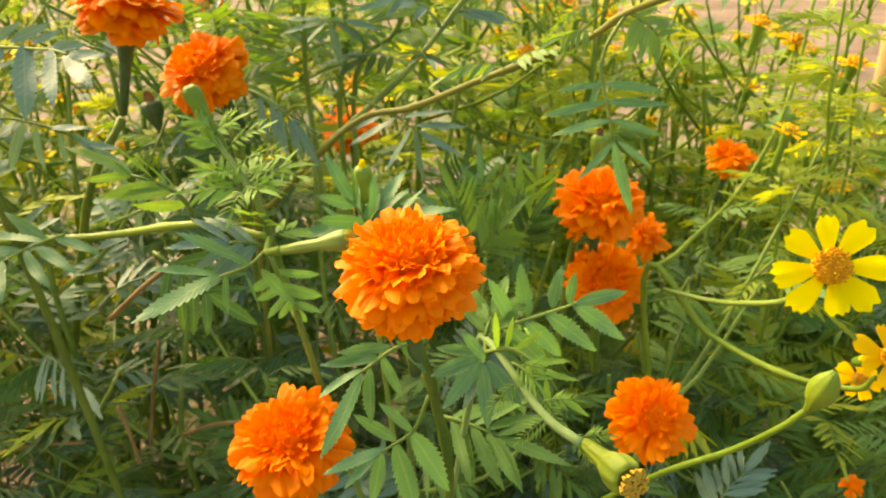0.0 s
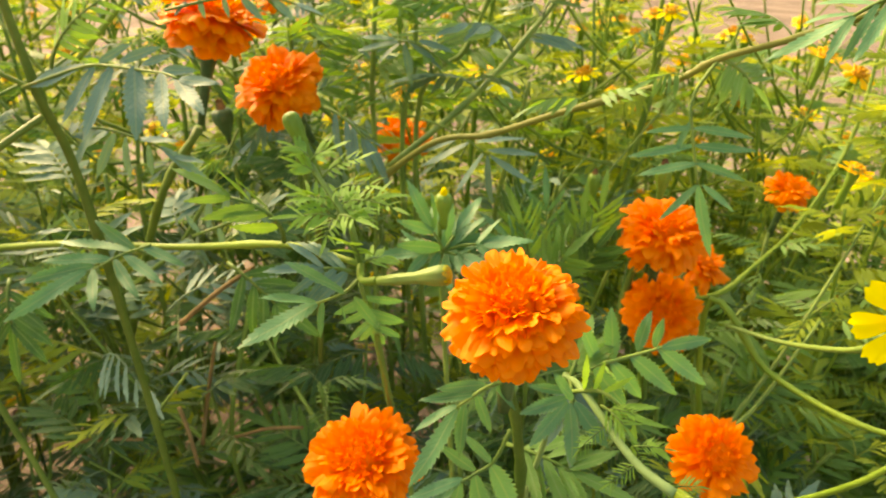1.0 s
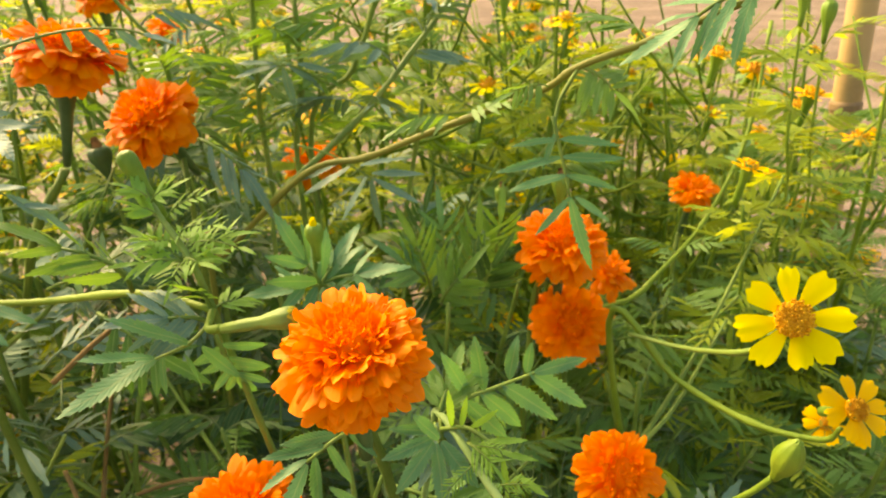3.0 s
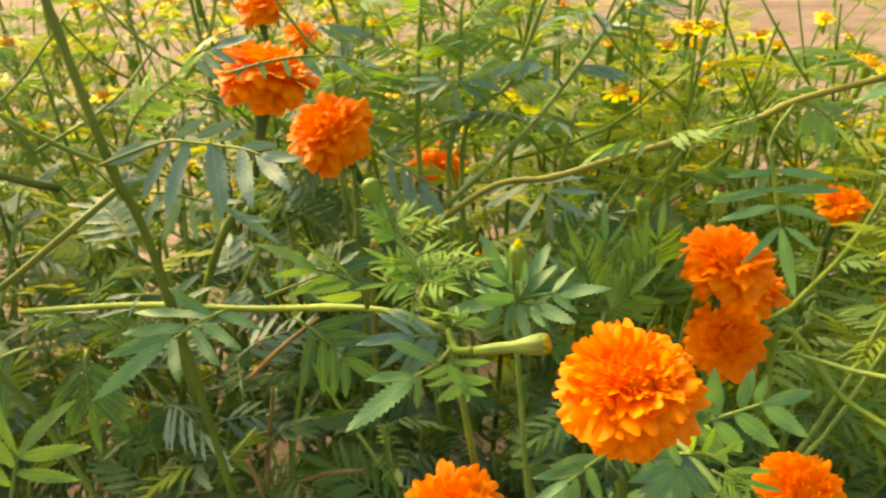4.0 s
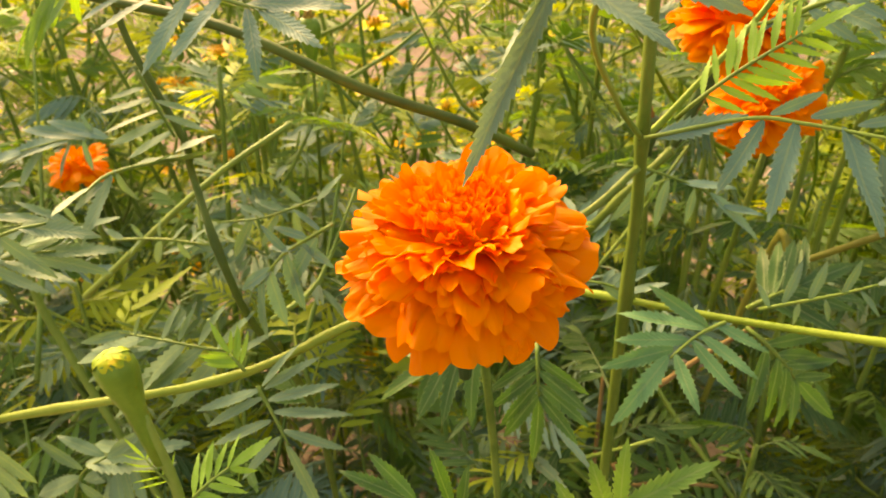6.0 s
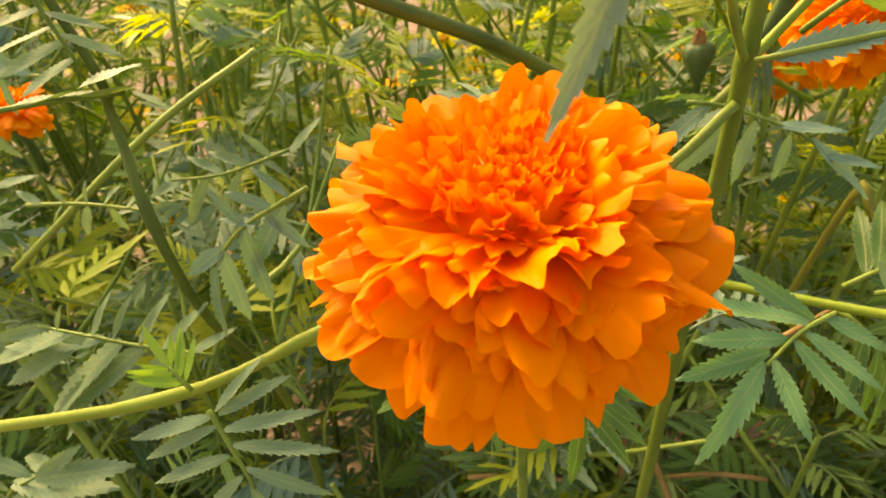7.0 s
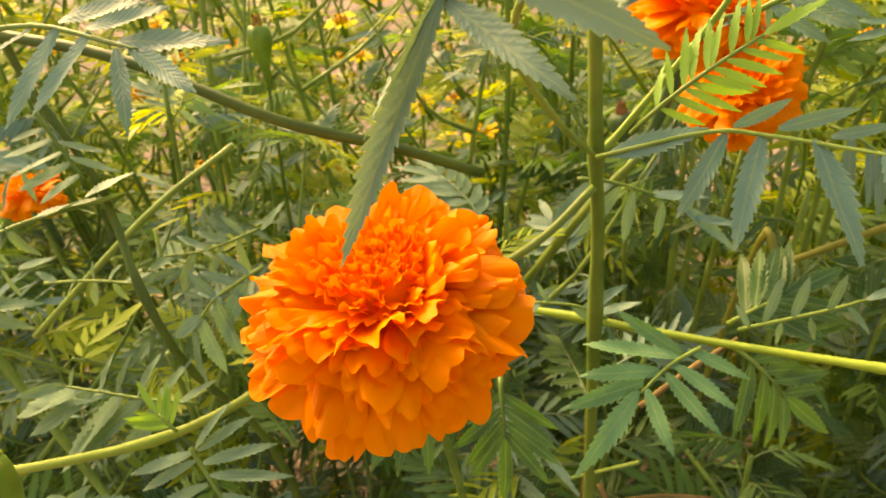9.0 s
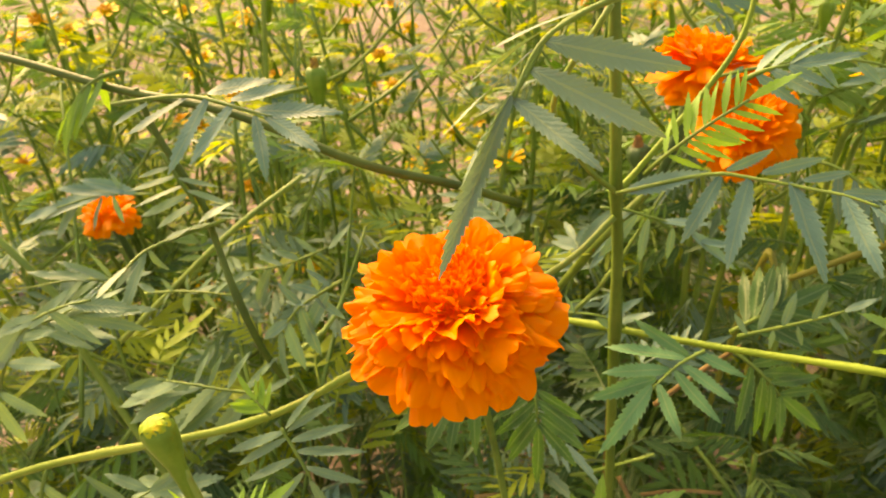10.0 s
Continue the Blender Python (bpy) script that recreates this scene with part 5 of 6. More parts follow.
bud(edge, (-0.374, 0.267, 0.824), (-0.003, 0.000, 0.019), 0.013, 0.0056, BUD_TOP, 210, label='green marigold bud with a yellowish top', dome=True)
stem(edge, [(-0.430, 0.460, 0.300), (-0.370, 0.330, 0.600), (-0.374, 0.285, 0.700), (-0.366, 0.268, 0.742)], 0.00192, 0.001536, STEM_GREEN)
spread_leaf(edge, [(-0.375, 0.333, 0.767), (-0.369, 0.330, 0.758), (-0.363, 0.327, 0.748), (-0.361, 0.326, 0.744)], [
    ((-0.373, 0.333, 0.767), (-0.358, 0.338, 0.787)),
    ((-0.372, 0.333, 0.766), (-0.350, 0.337, 0.784)),
    ((-0.370, 0.331, 0.762), (-0.341, 0.334, 0.775)),
    ((-0.368, 0.330, 0.757), (-0.334, 0.330, 0.764)),
    ((-0.364, 0.328, 0.750), (-0.336, 0.325, 0.747)),
    ((-0.362, 0.326, 0.745), (-0.343, 0.317, 0.716)),
    ((-0.374, 0.333, 0.765), (-0.405, 0.330, 0.749)),
    ((-0.373, 0.332, 0.762), (-0.402, 0.328, 0.743)),
    ((-0.369, 0.329, 0.753), (-0.397, 0.326, 0.736)),
    ((-0.365, 0.327, 0.747), (-0.383, 0.322, 0.726))], (0.0, -0.65, 0.75), 0.1666, LEAF_DUSTY, 211)
spread_leaf(edge, [(-0.421, 0.344, 0.913), (-0.387, 0.342, 0.917), (-0.359, 0.335, 0.914), (-0.349, 0.332, 0.913)], [
    ((-0.386, 0.342, 0.917), (-0.411, 0.334, 0.903)),
    ((-0.377, 0.340, 0.917), (-0.390, 0.323, 0.895)),
    ((-0.366, 0.338, 0.916), (-0.379, 0.323, 0.898)),
    ((-0.356, 0.333, 0.913), (-0.345, 0.316, 0.898)),
    ((-0.352, 0.333, 0.913), (-0.327, 0.321, 0.907)),
    ((-0.357, 0.335, 0.914), (-0.324, 0.330, 0.916)),
    ((-0.367, 0.338, 0.917), (-0.341, 0.338, 0.921)),
    ((-0.378, 0.342, 0.918), (-0.352, 0.343, 0.924)),
    ((-0.404, 0.342, 0.914), (-0.420, 0.338, 0.906))], (0.0, -0.6, 0.8), 0.2508, LEAF_BLUE, 212, label='blue-green leaf arching over the bed')
spread_leaf(edge, [(-0.417, 0.387, 0.842), (-0.419, 0.357, 0.850), (-0.419, 0.333, 0.855), (-0.418, 0.318, 0.854)], [
    ((-0.418, 0.333, 0.855), (-0.421, 0.314, 0.836)),
    ((-0.418, 0.335, 0.856), (-0.421, 0.345, 0.839)),
    ((-0.418, 0.321, 0.855), (-0.415, 0.299, 0.855)),
    ((-0.419, 0.357, 0.850), (-0.416, 0.393, 0.840)),
    ((-0.419, 0.366, 0.847), (-0.419, 0.376, 0.839)),
    ((-0.419, 0.346, 0.852), (-0.418, 0.372, 0.849)),
    ((-0.418, 0.371, 0.849), (-0.415, 0.397, 0.849)),
    ((-0.418, 0.328, 0.854), (-0.418, 0.312, 0.851))], (0.0, -0.55, 0.85), 0.245, LEAF_DUSTY, 213, label='pale dusty leaf hanging from a dark stem')
spread_leaf(edge, [(-0.511, 0.313, 0.778), (-0.502, 0.313, 0.789), (-0.489, 0.313, 0.807), (-0.469, 0.313, 0.828), (-0.448, 0.313, 0.839), (-0.432, 0.313, 0.844)], [
    ((-0.455, 0.313, 0.837), (-0.435, 0.313, 0.821)),
    ((-0.444, 0.313, 0.841), (-0.411, 0.313, 0.844)),
    ((-0.470, 0.313, 0.828), (-0.512, 0.313, 0.794)),
    ((-0.461, 0.313, 0.833), (-0.492, 0.313, 0.821)),
    ((-0.490, 0.313, 0.805), (-0.458, 0.313, 0.810)),
    ((-0.503, 0.313, 0.787), (-0.484, 0.313, 0.773)),
    ((-0.507, 0.313, 0.782), (-0.503, 0.313, 0.754)),
    ((-0.501, 0.313, 0.789), (-0.524, 0.313, 0.765)),
    ((-0.489, 0.313, 0.807), (-0.530, 0.313, 0.782)),
    ((-0.510, 0.313, 0.776), (-0.535, 0.313, 0.731)),
    ((-0.477, 0.313, 0.820), (-0.457, 0.313, 0.826))], (0.0, -0.6, 0.75), 0.2352, LEAF_DUSTY, 214, label='dusty saw-edged leaf arching outward')
spread_leaf(edge, [(-0.544, 0.362, 0.779), (-0.522, 0.362, 0.789), (-0.502, 0.362, 0.796), (-0.484, 0.362, 0.800)], [
    ((-0.518, 0.362, 0.790), (-0.477, 0.362, 0.785)),
    ((-0.502, 0.362, 0.796), (-0.458, 0.362, 0.794)),
    ((-0.493, 0.362, 0.798), (-0.450, 0.362, 0.806)),
    ((-0.506, 0.362, 0.795), (-0.463, 0.362, 0.813)),
    ((-0.522, 0.362, 0.789), (-0.480, 0.362, 0.813)),
    ((-0.533, 0.362, 0.784), (-0.499, 0.362, 0.809)),
    ((-0.527, 0.362, 0.787), (-0.495, 0.362, 0.774)),
    ((-0.540, 0.362, 0.782), (-0.550, 0.362, 0.796)),
    ((-0.544, 0.362, 0.779), (-0.573, 0.362, 0.775)),
    ((-0.538, 0.362, 0.781), (-0.534, 0.362, 0.762))], (0.0, -0.6, 0.8), 0.196, LEAF_DUSTY, 215)
spread_leaf(edge, [(-0.397, 0.370, 0.751), (-0.425, 0.370, 0.750), (-0.450, 0.371, 0.750), (-0.472, 0.372, 0.750)], [
    ((-0.463, 0.371, 0.750), (-0.459, 0.373, 0.762)),
    ((-0.448, 0.371, 0.750), (-0.434, 0.374, 0.772)),
    ((-0.439, 0.371, 0.750), (-0.428, 0.373, 0.770)),
    ((-0.428, 0.371, 0.750), (-0.411, 0.374, 0.775)),
    ((-0.418, 0.370, 0.750), (-0.395, 0.373, 0.774)),
    ((-0.407, 0.370, 0.750), (-0.387, 0.371, 0.764)),
    ((-0.442, 0.371, 0.750), (-0.494, 0.370, 0.733)),
    ((-0.450, 0.371, 0.750), (-0.498, 0.368, 0.715)),
    ((-0.435, 0.371, 0.750), (-0.491, 0.365, 0.696)),
    ((-0.425, 0.370, 0.750), (-0.477, 0.365, 0.703)),
    ((-0.466, 0.372, 0.751), (-0.496, 0.371, 0.739)),
    ((-0.414, 0.370, 0.750), (-0.445, 0.365, 0.710)),
    ((-0.457, 0.371, 0.750), (-0.506, 0.369, 0.725))], (0.0, -0.65, 0.75), 0.196, LEAF_DUSTY, 216, label='dusty feathered leaf with many slender leaflets')
spread_leaf(edge, [(-0.352, 0.371, 0.824), (-0.364, 0.371, 0.816), (-0.377, 0.371, 0.806), (-0.389, 0.371, 0.791)], [
    ((-0.370, 0.371, 0.810), (-0.383, 0.371, 0.809)),
    ((-0.360, 0.371, 0.817), (-0.378, 0.371, 0.790)),
    ((-0.388, 0.371, 0.792), (-0.394, 0.371, 0.759)),
    ((-0.383, 0.371, 0.799), (-0.400, 0.371, 0.786)),
    ((-0.375, 0.371, 0.807), (-0.371, 0.371, 0.779)),
    ((-0.367, 0.371, 0.813), (-0.353, 0.371, 0.804)),
    ((-0.384, 0.371, 0.798), (-0.381, 0.371, 0.769)),
    ((-0.364, 0.371, 0.816), (-0.379, 0.371, 0.820)),
    ((-0.358, 0.371, 0.820), (-0.369, 0.371, 0.829)),
    ((-0.374, 0.371, 0.808), (-0.386, 0.371, 0.819))], (0.0, -0.6, 0.75), 0.288, LEAF_BLUE, 217)
spread_leaf(edge, [(-0.497, 0.410, 0.779), (-0.467, 0.410, 0.783), (-0.437, 0.410, 0.783)], [
    ((-0.477, 0.410, 0.782), (-0.483, 0.410, 0.790)),
    ((-0.467, 0.410, 0.783), (-0.465, 0.410, 0.794)),
    ((-0.460, 0.410, 0.783), (-0.449, 0.410, 0.794)),
    ((-0.467, 0.410, 0.782), (-0.473, 0.410, 0.766)),
    ((-0.457, 0.410, 0.783), (-0.452, 0.410, 0.772)),
    ((-0.446, 0.410, 0.783), (-0.432, 0.410, 0.778)),
    ((-0.450, 0.410, 0.783), (-0.438, 0.410, 0.792)),
    ((-0.479, 0.410, 0.781), (-0.489, 0.410, 0.770)),
    ((-0.489, 0.410, 0.780), (-0.500, 0.410, 0.785))], (0.0, -0.55, 0.85), 0.3332, LEAF_DUSTY, 218)
spread_leaf(edge, [(-0.433, 0.378, 0.880), (-0.428, 0.378, 0.867), (-0.422, 0.378, 0.853)], [
    ((-0.429, 0.378, 0.869), (-0.457, 0.378, 0.859)),
    ((-0.427, 0.378, 0.864), (-0.455, 0.378, 0.853)),
    ((-0.425, 0.378, 0.860), (-0.455, 0.378, 0.846)),
    ((-0.423, 0.378, 0.855), (-0.449, 0.378, 0.842)),
    ((-0.428, 0.378, 0.868), (-0.408, 0.378, 0.864)),
    ((-0.425, 0.378, 0.862), (-0.405, 0.378, 0.857)),
    ((-0.431, 0.378, 0.873), (-0.451, 0.378, 0.867))], (0.0, -0.6, 0.8), 0.1666, LEAF_DUSTY, 219)
spread_leaf(edge, [(-0.547, 0.500, 0.799), (-0.591, 0.500, 0.796), (-0.634, 0.500, 0.784)], [
    ((-0.561, 0.500, 0.799), (-0.605, 0.500, 0.810)),
    ((-0.576, 0.500, 0.798), (-0.627, 0.500, 0.803)),
    ((-0.591, 0.500, 0.796), (-0.656, 0.500, 0.777)),
    ((-0.632, 0.500, 0.784), (-0.675, 0.500, 0.770)),
    ((-0.612, 0.500, 0.790), (-0.647, 0.500, 0.757)),
    ((-0.591, 0.500, 0.794), (-0.610, 0.500, 0.766)),
    ((-0.571, 0.500, 0.798), (-0.577, 0.500, 0.815)),
    ((-0.581, 0.500, 0.796), (-0.581, 0.500, 0.774))], (0.0, -0.6, 0.8), 0.24, LEAF_BLUE, 220)
spread_leaf(edge, [(-0.517, 0.350, 0.636), (-0.502, 0.350, 0.667), (-0.481, 0.350, 0.685)], [
    ((-0.481, 0.350, 0.684), (-0.429, 0.350, 0.706)),
    ((-0.496, 0.350, 0.676), (-0.440, 0.350, 0.689)),
    ((-0.500, 0.350, 0.671), (-0.527, 0.350, 0.687)),
    ((-0.494, 0.350, 0.677), (-0.473, 0.350, 0.660)),
    ((-0.504, 0.350, 0.664), (-0.546, 0.350, 0.635)),
    ((-0.506, 0.350, 0.659), (-0.490, 0.350, 0.641)),
    ((-0.483, 0.350, 0.685), (-0.509, 0.350, 0.694)),
    ((-0.481, 0.350, 0.685), (-0.452, 0.350, 0.708))], (0.0, -0.6, 0.75), 0.2352, LEAF_DUSTY, 221)
spread_leaf(edge, [(-0.521, 0.420, 0.780), (-0.555, 0.420, 0.777), (-0.597, 0.420, 0.767)], [
    ((-0.528, 0.420, 0.779), (-0.561, 0.420, 0.792)),
    ((-0.540, 0.420, 0.778), (-0.572, 0.420, 0.783)),
    ((-0.551, 0.420, 0.778), (-0.589, 0.420, 0.779)),
    ((-0.536, 0.420, 0.779), (-0.569, 0.420, 0.759)),
    ((-0.548, 0.420, 0.777), (-0.584, 0.420, 0.750)),
    ((-0.525, 0.420, 0.779), (-0.535, 0.420, 0.799)),
    ((-0.532, 0.420, 0.778), (-0.527, 0.420, 0.761)),
    ((-0.523, 0.420, 0.779), (-0.496, 0.420, 0.788))], (0.0, -0.6, 0.8), 0.1764, LEAF_DUSTY, 222)
spread_leaf(edge, [(-0.391, 0.440, 0.800), (-0.422, 0.440, 0.786), (-0.449, 0.440, 0.780)], [
    ((-0.399, 0.440, 0.796), (-0.411, 0.440, 0.806)),
    ((-0.410, 0.440, 0.791), (-0.427, 0.440, 0.797)),
    ((-0.422, 0.440, 0.786), (-0.439, 0.440, 0.792)),
    ((-0.414, 0.440, 0.788), (-0.426, 0.440, 0.766)),
    ((-0.430, 0.440, 0.784), (-0.447, 0.440, 0.756)),
    ((-0.404, 0.440, 0.793), (-0.403, 0.440, 0.768)),
    ((-0.441, 0.440, 0.781), (-0.463, 0.440, 0.771)),
    ((-0.391, 0.440, 0.799), (-0.375, 0.440, 0.815))], (0.0, -0.6, 0.8), 0.2548, LEAF_DUSTY, 223)
big_leaf(edge, (-0.449, 0.388, 0.914), (-0.500, 0.370, 0.891), (0.0, -0.2, 1.0), 4, 0.028, 40, LEAF_MID, 224, wide=0.189)
big_leaf(edge, (-0.382, 0.337, 0.770), (-0.397, 0.340, 0.785), (0.0, -0.5, 0.85), 4, 0.014, 5, LEAF_SHOOT, 225, wide=0.189)
big_leaf(edge, (-0.366, 0.268, 0.772), (-0.343, 0.280, 0.798), (0.0, -0.5, 0.85), 5, 0.014, 5, LEAF_SHOOT, 226, wide=0.224)
big_leaf(edge, (-0.367, 0.268, 0.763), (-0.380, 0.260, 0.779), (0.0, -0.5, 0.85), 4, 0.01, 5, LEAF_SHOOT, 227, wide=0.138)
big_leaf(edge, (-0.367, 0.268, 0.783), (-0.374, 0.262, 0.805), (0.0, -0.5, 0.85), 5, 0.008, 5, LEAF_SHOOT, 228, wide=0.12)
big_leaf(edge, (-0.366, 0.268, 0.748), (-0.334, 0.260, 0.772), (0.0, -0.5, 0.85), 4, 0.012, 5, LEAF_SHOOT, 229, wide=0.172)
big_leaf(edge, (-0.517, 0.330, 0.722), (-0.530, 0.305, 0.658), (0.0, -0.6, 0.75), 4, 0.03, 20, LEAF_DUSTY, 230, wide=0.275)
big_leaf(edge, (-0.467, 0.360, 0.693), (-0.498, 0.330, 0.646), (0.0, -0.6, 0.75), 4, 0.032, 15, LEAF_DUSTY, 231, wide=0.232)
stem(edge, [(-0.600, 0.600, 0.000), (-0.640, 0.580, 0.500), (-0.650, 0.563, 0.715)], 0.00256, 0.00192, STEM_DARK)
pompon(edge, (-0.650, 0.563, 0.745), (0.0, -0.2, 1.0), 0.0250, ORANGE_RED, 80, 232, label='deep orange marigold bloom far back in the bed', single=False)
stem(rear, [(-0.250, 0.760, 0.000), (-0.260, 0.750, 0.600), (-0.256, 0.740, 0.875)], 0.00256, 0.00192, STEM_DARK)
pompon(rear, (-0.256, 0.740, 0.905), (0.0, -0.2, 1.0), 0.0251, ORANGE_RED, 80, 233, label='deep orange marigold bloom standing above the rest', single=False)
stem(rear, [(-0.260, 0.900, 0.000), (-0.265, 0.900, 0.500), (-0.262, 0.906, 0.831)], 0.00256, 0.00192, STEM_DARK)
pompon(rear, (-0.262, 0.906, 0.861), (0.1, -0.2, 1.0), 0.0232, ORANGE, 60, 234, label='orange marigold bloom behind thin stems', single=False)
stem(rear, [(-0.205, 0.450, 0.702), (-0.182, 0.460, 0.721), (-0.160, 0.470, 0.735)], 0.001664, 0.001408, STEM_DRY, label='dry brown twig')
stem(rear, [(-0.221, 0.460, 0.629), (-0.212, 0.450, 0.616), (-0.204, 0.440, 0.596)], 0.001664, 0.001408, STEM_DRY, label='dry brown twig')
stem(rear, [(-0.202, 0.500, 0.570), (-0.175, 0.500, 0.580), (-0.147, 0.500, 0.583)], 0.001664, 0.001408, STEM_DRY, label='dry brown twig')
stem(rear, [(-0.319, 0.460, 0.589), (-0.289, 0.465, 0.592), (-0.258, 0.470, 0.590)], 0.001664, 0.001408, STEM_DRY, label='dry brown twig')
stem(rear, [(-0.229, 0.500, 0.561), (-0.229, 0.525, 0.596), (-0.229, 0.550, 0.625)], 0.001664, 0.001408, STEM_DRY, label='dry brown twig')
bud(edge, (-0.467, 0.620, 0.842), (0, 0, 1), 0.026, 0.0086, BUD_TUBE, 235, label='olive green faded bud with a brownish tip')
stem(edge, [(-0.497, 0.660, 0.242), (-0.477, 0.630, 0.642), (-0.467, 0.620, 0.822)], 0.00192, 0.00128, STEM_DARK)

# bamboo post
BAMBOO_FOOT, BAMBOO_TOP = (0.852, 1.400, 0.529), (0.838, 1.400, 0.910)


def bamboo_post(foot, top):
    foot, top = Vector(foot), Vector(top)
    way = (top - foot).normalized()
    base = foot - way * (foot.z + 0.1) / way.z
    post = thing("bamboo_post", base, "upright dry bamboo post with dark node rings in the soil", "post")
    length, r = 1.75, 0.028
    line = [base + way * length * i / 24 for i in range(25)]
    v, f = tube(line, [r * (1 - 0.12 * i / 24) for i in range(25)], 20)
    part("pole", mesh_of("pole", v, f, BAMBOO), post)
    for k in range(6):
        c = base + way * (0.2 + 0.27 * k)
        v, f = tube([c + way * h for h in (-0.011, -0.004, 0.0, 0.004, 0.011)], [r * q for q in (0.98, 1.08, 1.02, 1.08, 0.97)], 20)
        part("node_ring", mesh_of("node_ring", v, f, BAMBOO_NODE), post)


def soil_clods():
    """Loose crumbs of dry soil strewn over the bare ground round the bed."""
    rng = random.Random(77)
    verts, faces = [], []
    for _ in range(900):
        a, d = rng.uniform(0, 6.3), 0.4 + 4.2 * rng.random() ** 1.4
        x, y, r = -0.2 + d * math.cos(a), 1.0 + d * math.sin(a), rng.uniform(0.008, 0.032)
        o, lean = len(verts), rng.uniform(0, 6.3)
        for ring, (k, z) in enumerate(((0.8, -0.4), (1.0, 0.1), (0.6, 0.55))):
            for s in range(6):
                w = lean + s * math.pi / 3
                q = r * k * rng.uniform(0.72, 1.2)
                verts.append((x + q * math.cos(w), y + q * math.sin(w), r * z * rng.uniform(0.8, 1.2)))
        verts.append((x, y, r * 0.75))
        for ring in range(2):
            for s in range(6):
                u, v = o + 6 * ring + s, o + 6 * ring + (s + 1) % 6
                faces.append((u, v, v + 6, u + 6))
        faces += [(o + 12 + s, o + 12 + (s + 1) % 6, o + 18) for s in range(6)]
    tagged(new("soil_clods", mesh_of("soil_clods", verts, faces, SOIL, smooth=False)), "small dry clods strewn over the bare soil", "soil", kind="stuff")


soil_clods()


bamboo_post(BAMBOO_FOOT, BAMBOO_TOP)

# ---- the bed behind: leafy plants grown stem by stem ----
# open sight lines from the side path to each bloom
LOOKOUTS = [Vector((0.01, 0.1, 0.92)), Vector((-0.25, 0.13, 0.95)), Vector((-0.1, 0.1, 0.955))]
BLOOMS = [
    ((-0.007, 0.289, 0.81), 0.04), ((-0.286, 0.314, 0.846), 0.055), ((-0.19, 0.527, 0.873), 0.04), ((-0.16, 0.559, 0.832), 0.038),
    ((0.105, 0.513, 0.749), 0.036), ((0.115, 0.52, 0.686), 0.032), ((0.25, 0.655, 0.735), 0.03), ((0.113, 0.386, 0.672), 0.04),
    ((-0.07, 0.342, 0.695), 0.035), ((0.184, 0.375, 0.767), 0.04), ((0.213, 0.36, 0.726), 0.03), ((-0.108, 0.85, 0.72), 0.025),
    ((-0.65, 0.563, 0.745), 0.03), ((-0.256, 0.74, 0.905), 0.025), ((0.295, 0.745, 0.83), 0.02), ((0.364, 0.7, 0.8), 0.02),
    ((0.254, 0.575, 0.775), 0.02), ((-0.373, 0.267, 0.83), 0.03), ((-0.102, 0.382, 0.85), 0.02), ((0.146, 0.301, 0.753), 0.03),
]
SIGHT = Vector((0, 0.91, -0.41))


def in_the_way(p, size):
    for eye in LOOKOUTS:
        if (p - eye).dot(SIGHT) < 0.40 + size:
            return True
        for c, r in BLOOMS:
            line = Vector(c) - eye
            t = (p - eye).dot(line) / line.length_squared
            if 0 < t < 1.04 and (eye + line * t - p).length < (r + size) * max(t, 0.3):
                return True
    return False


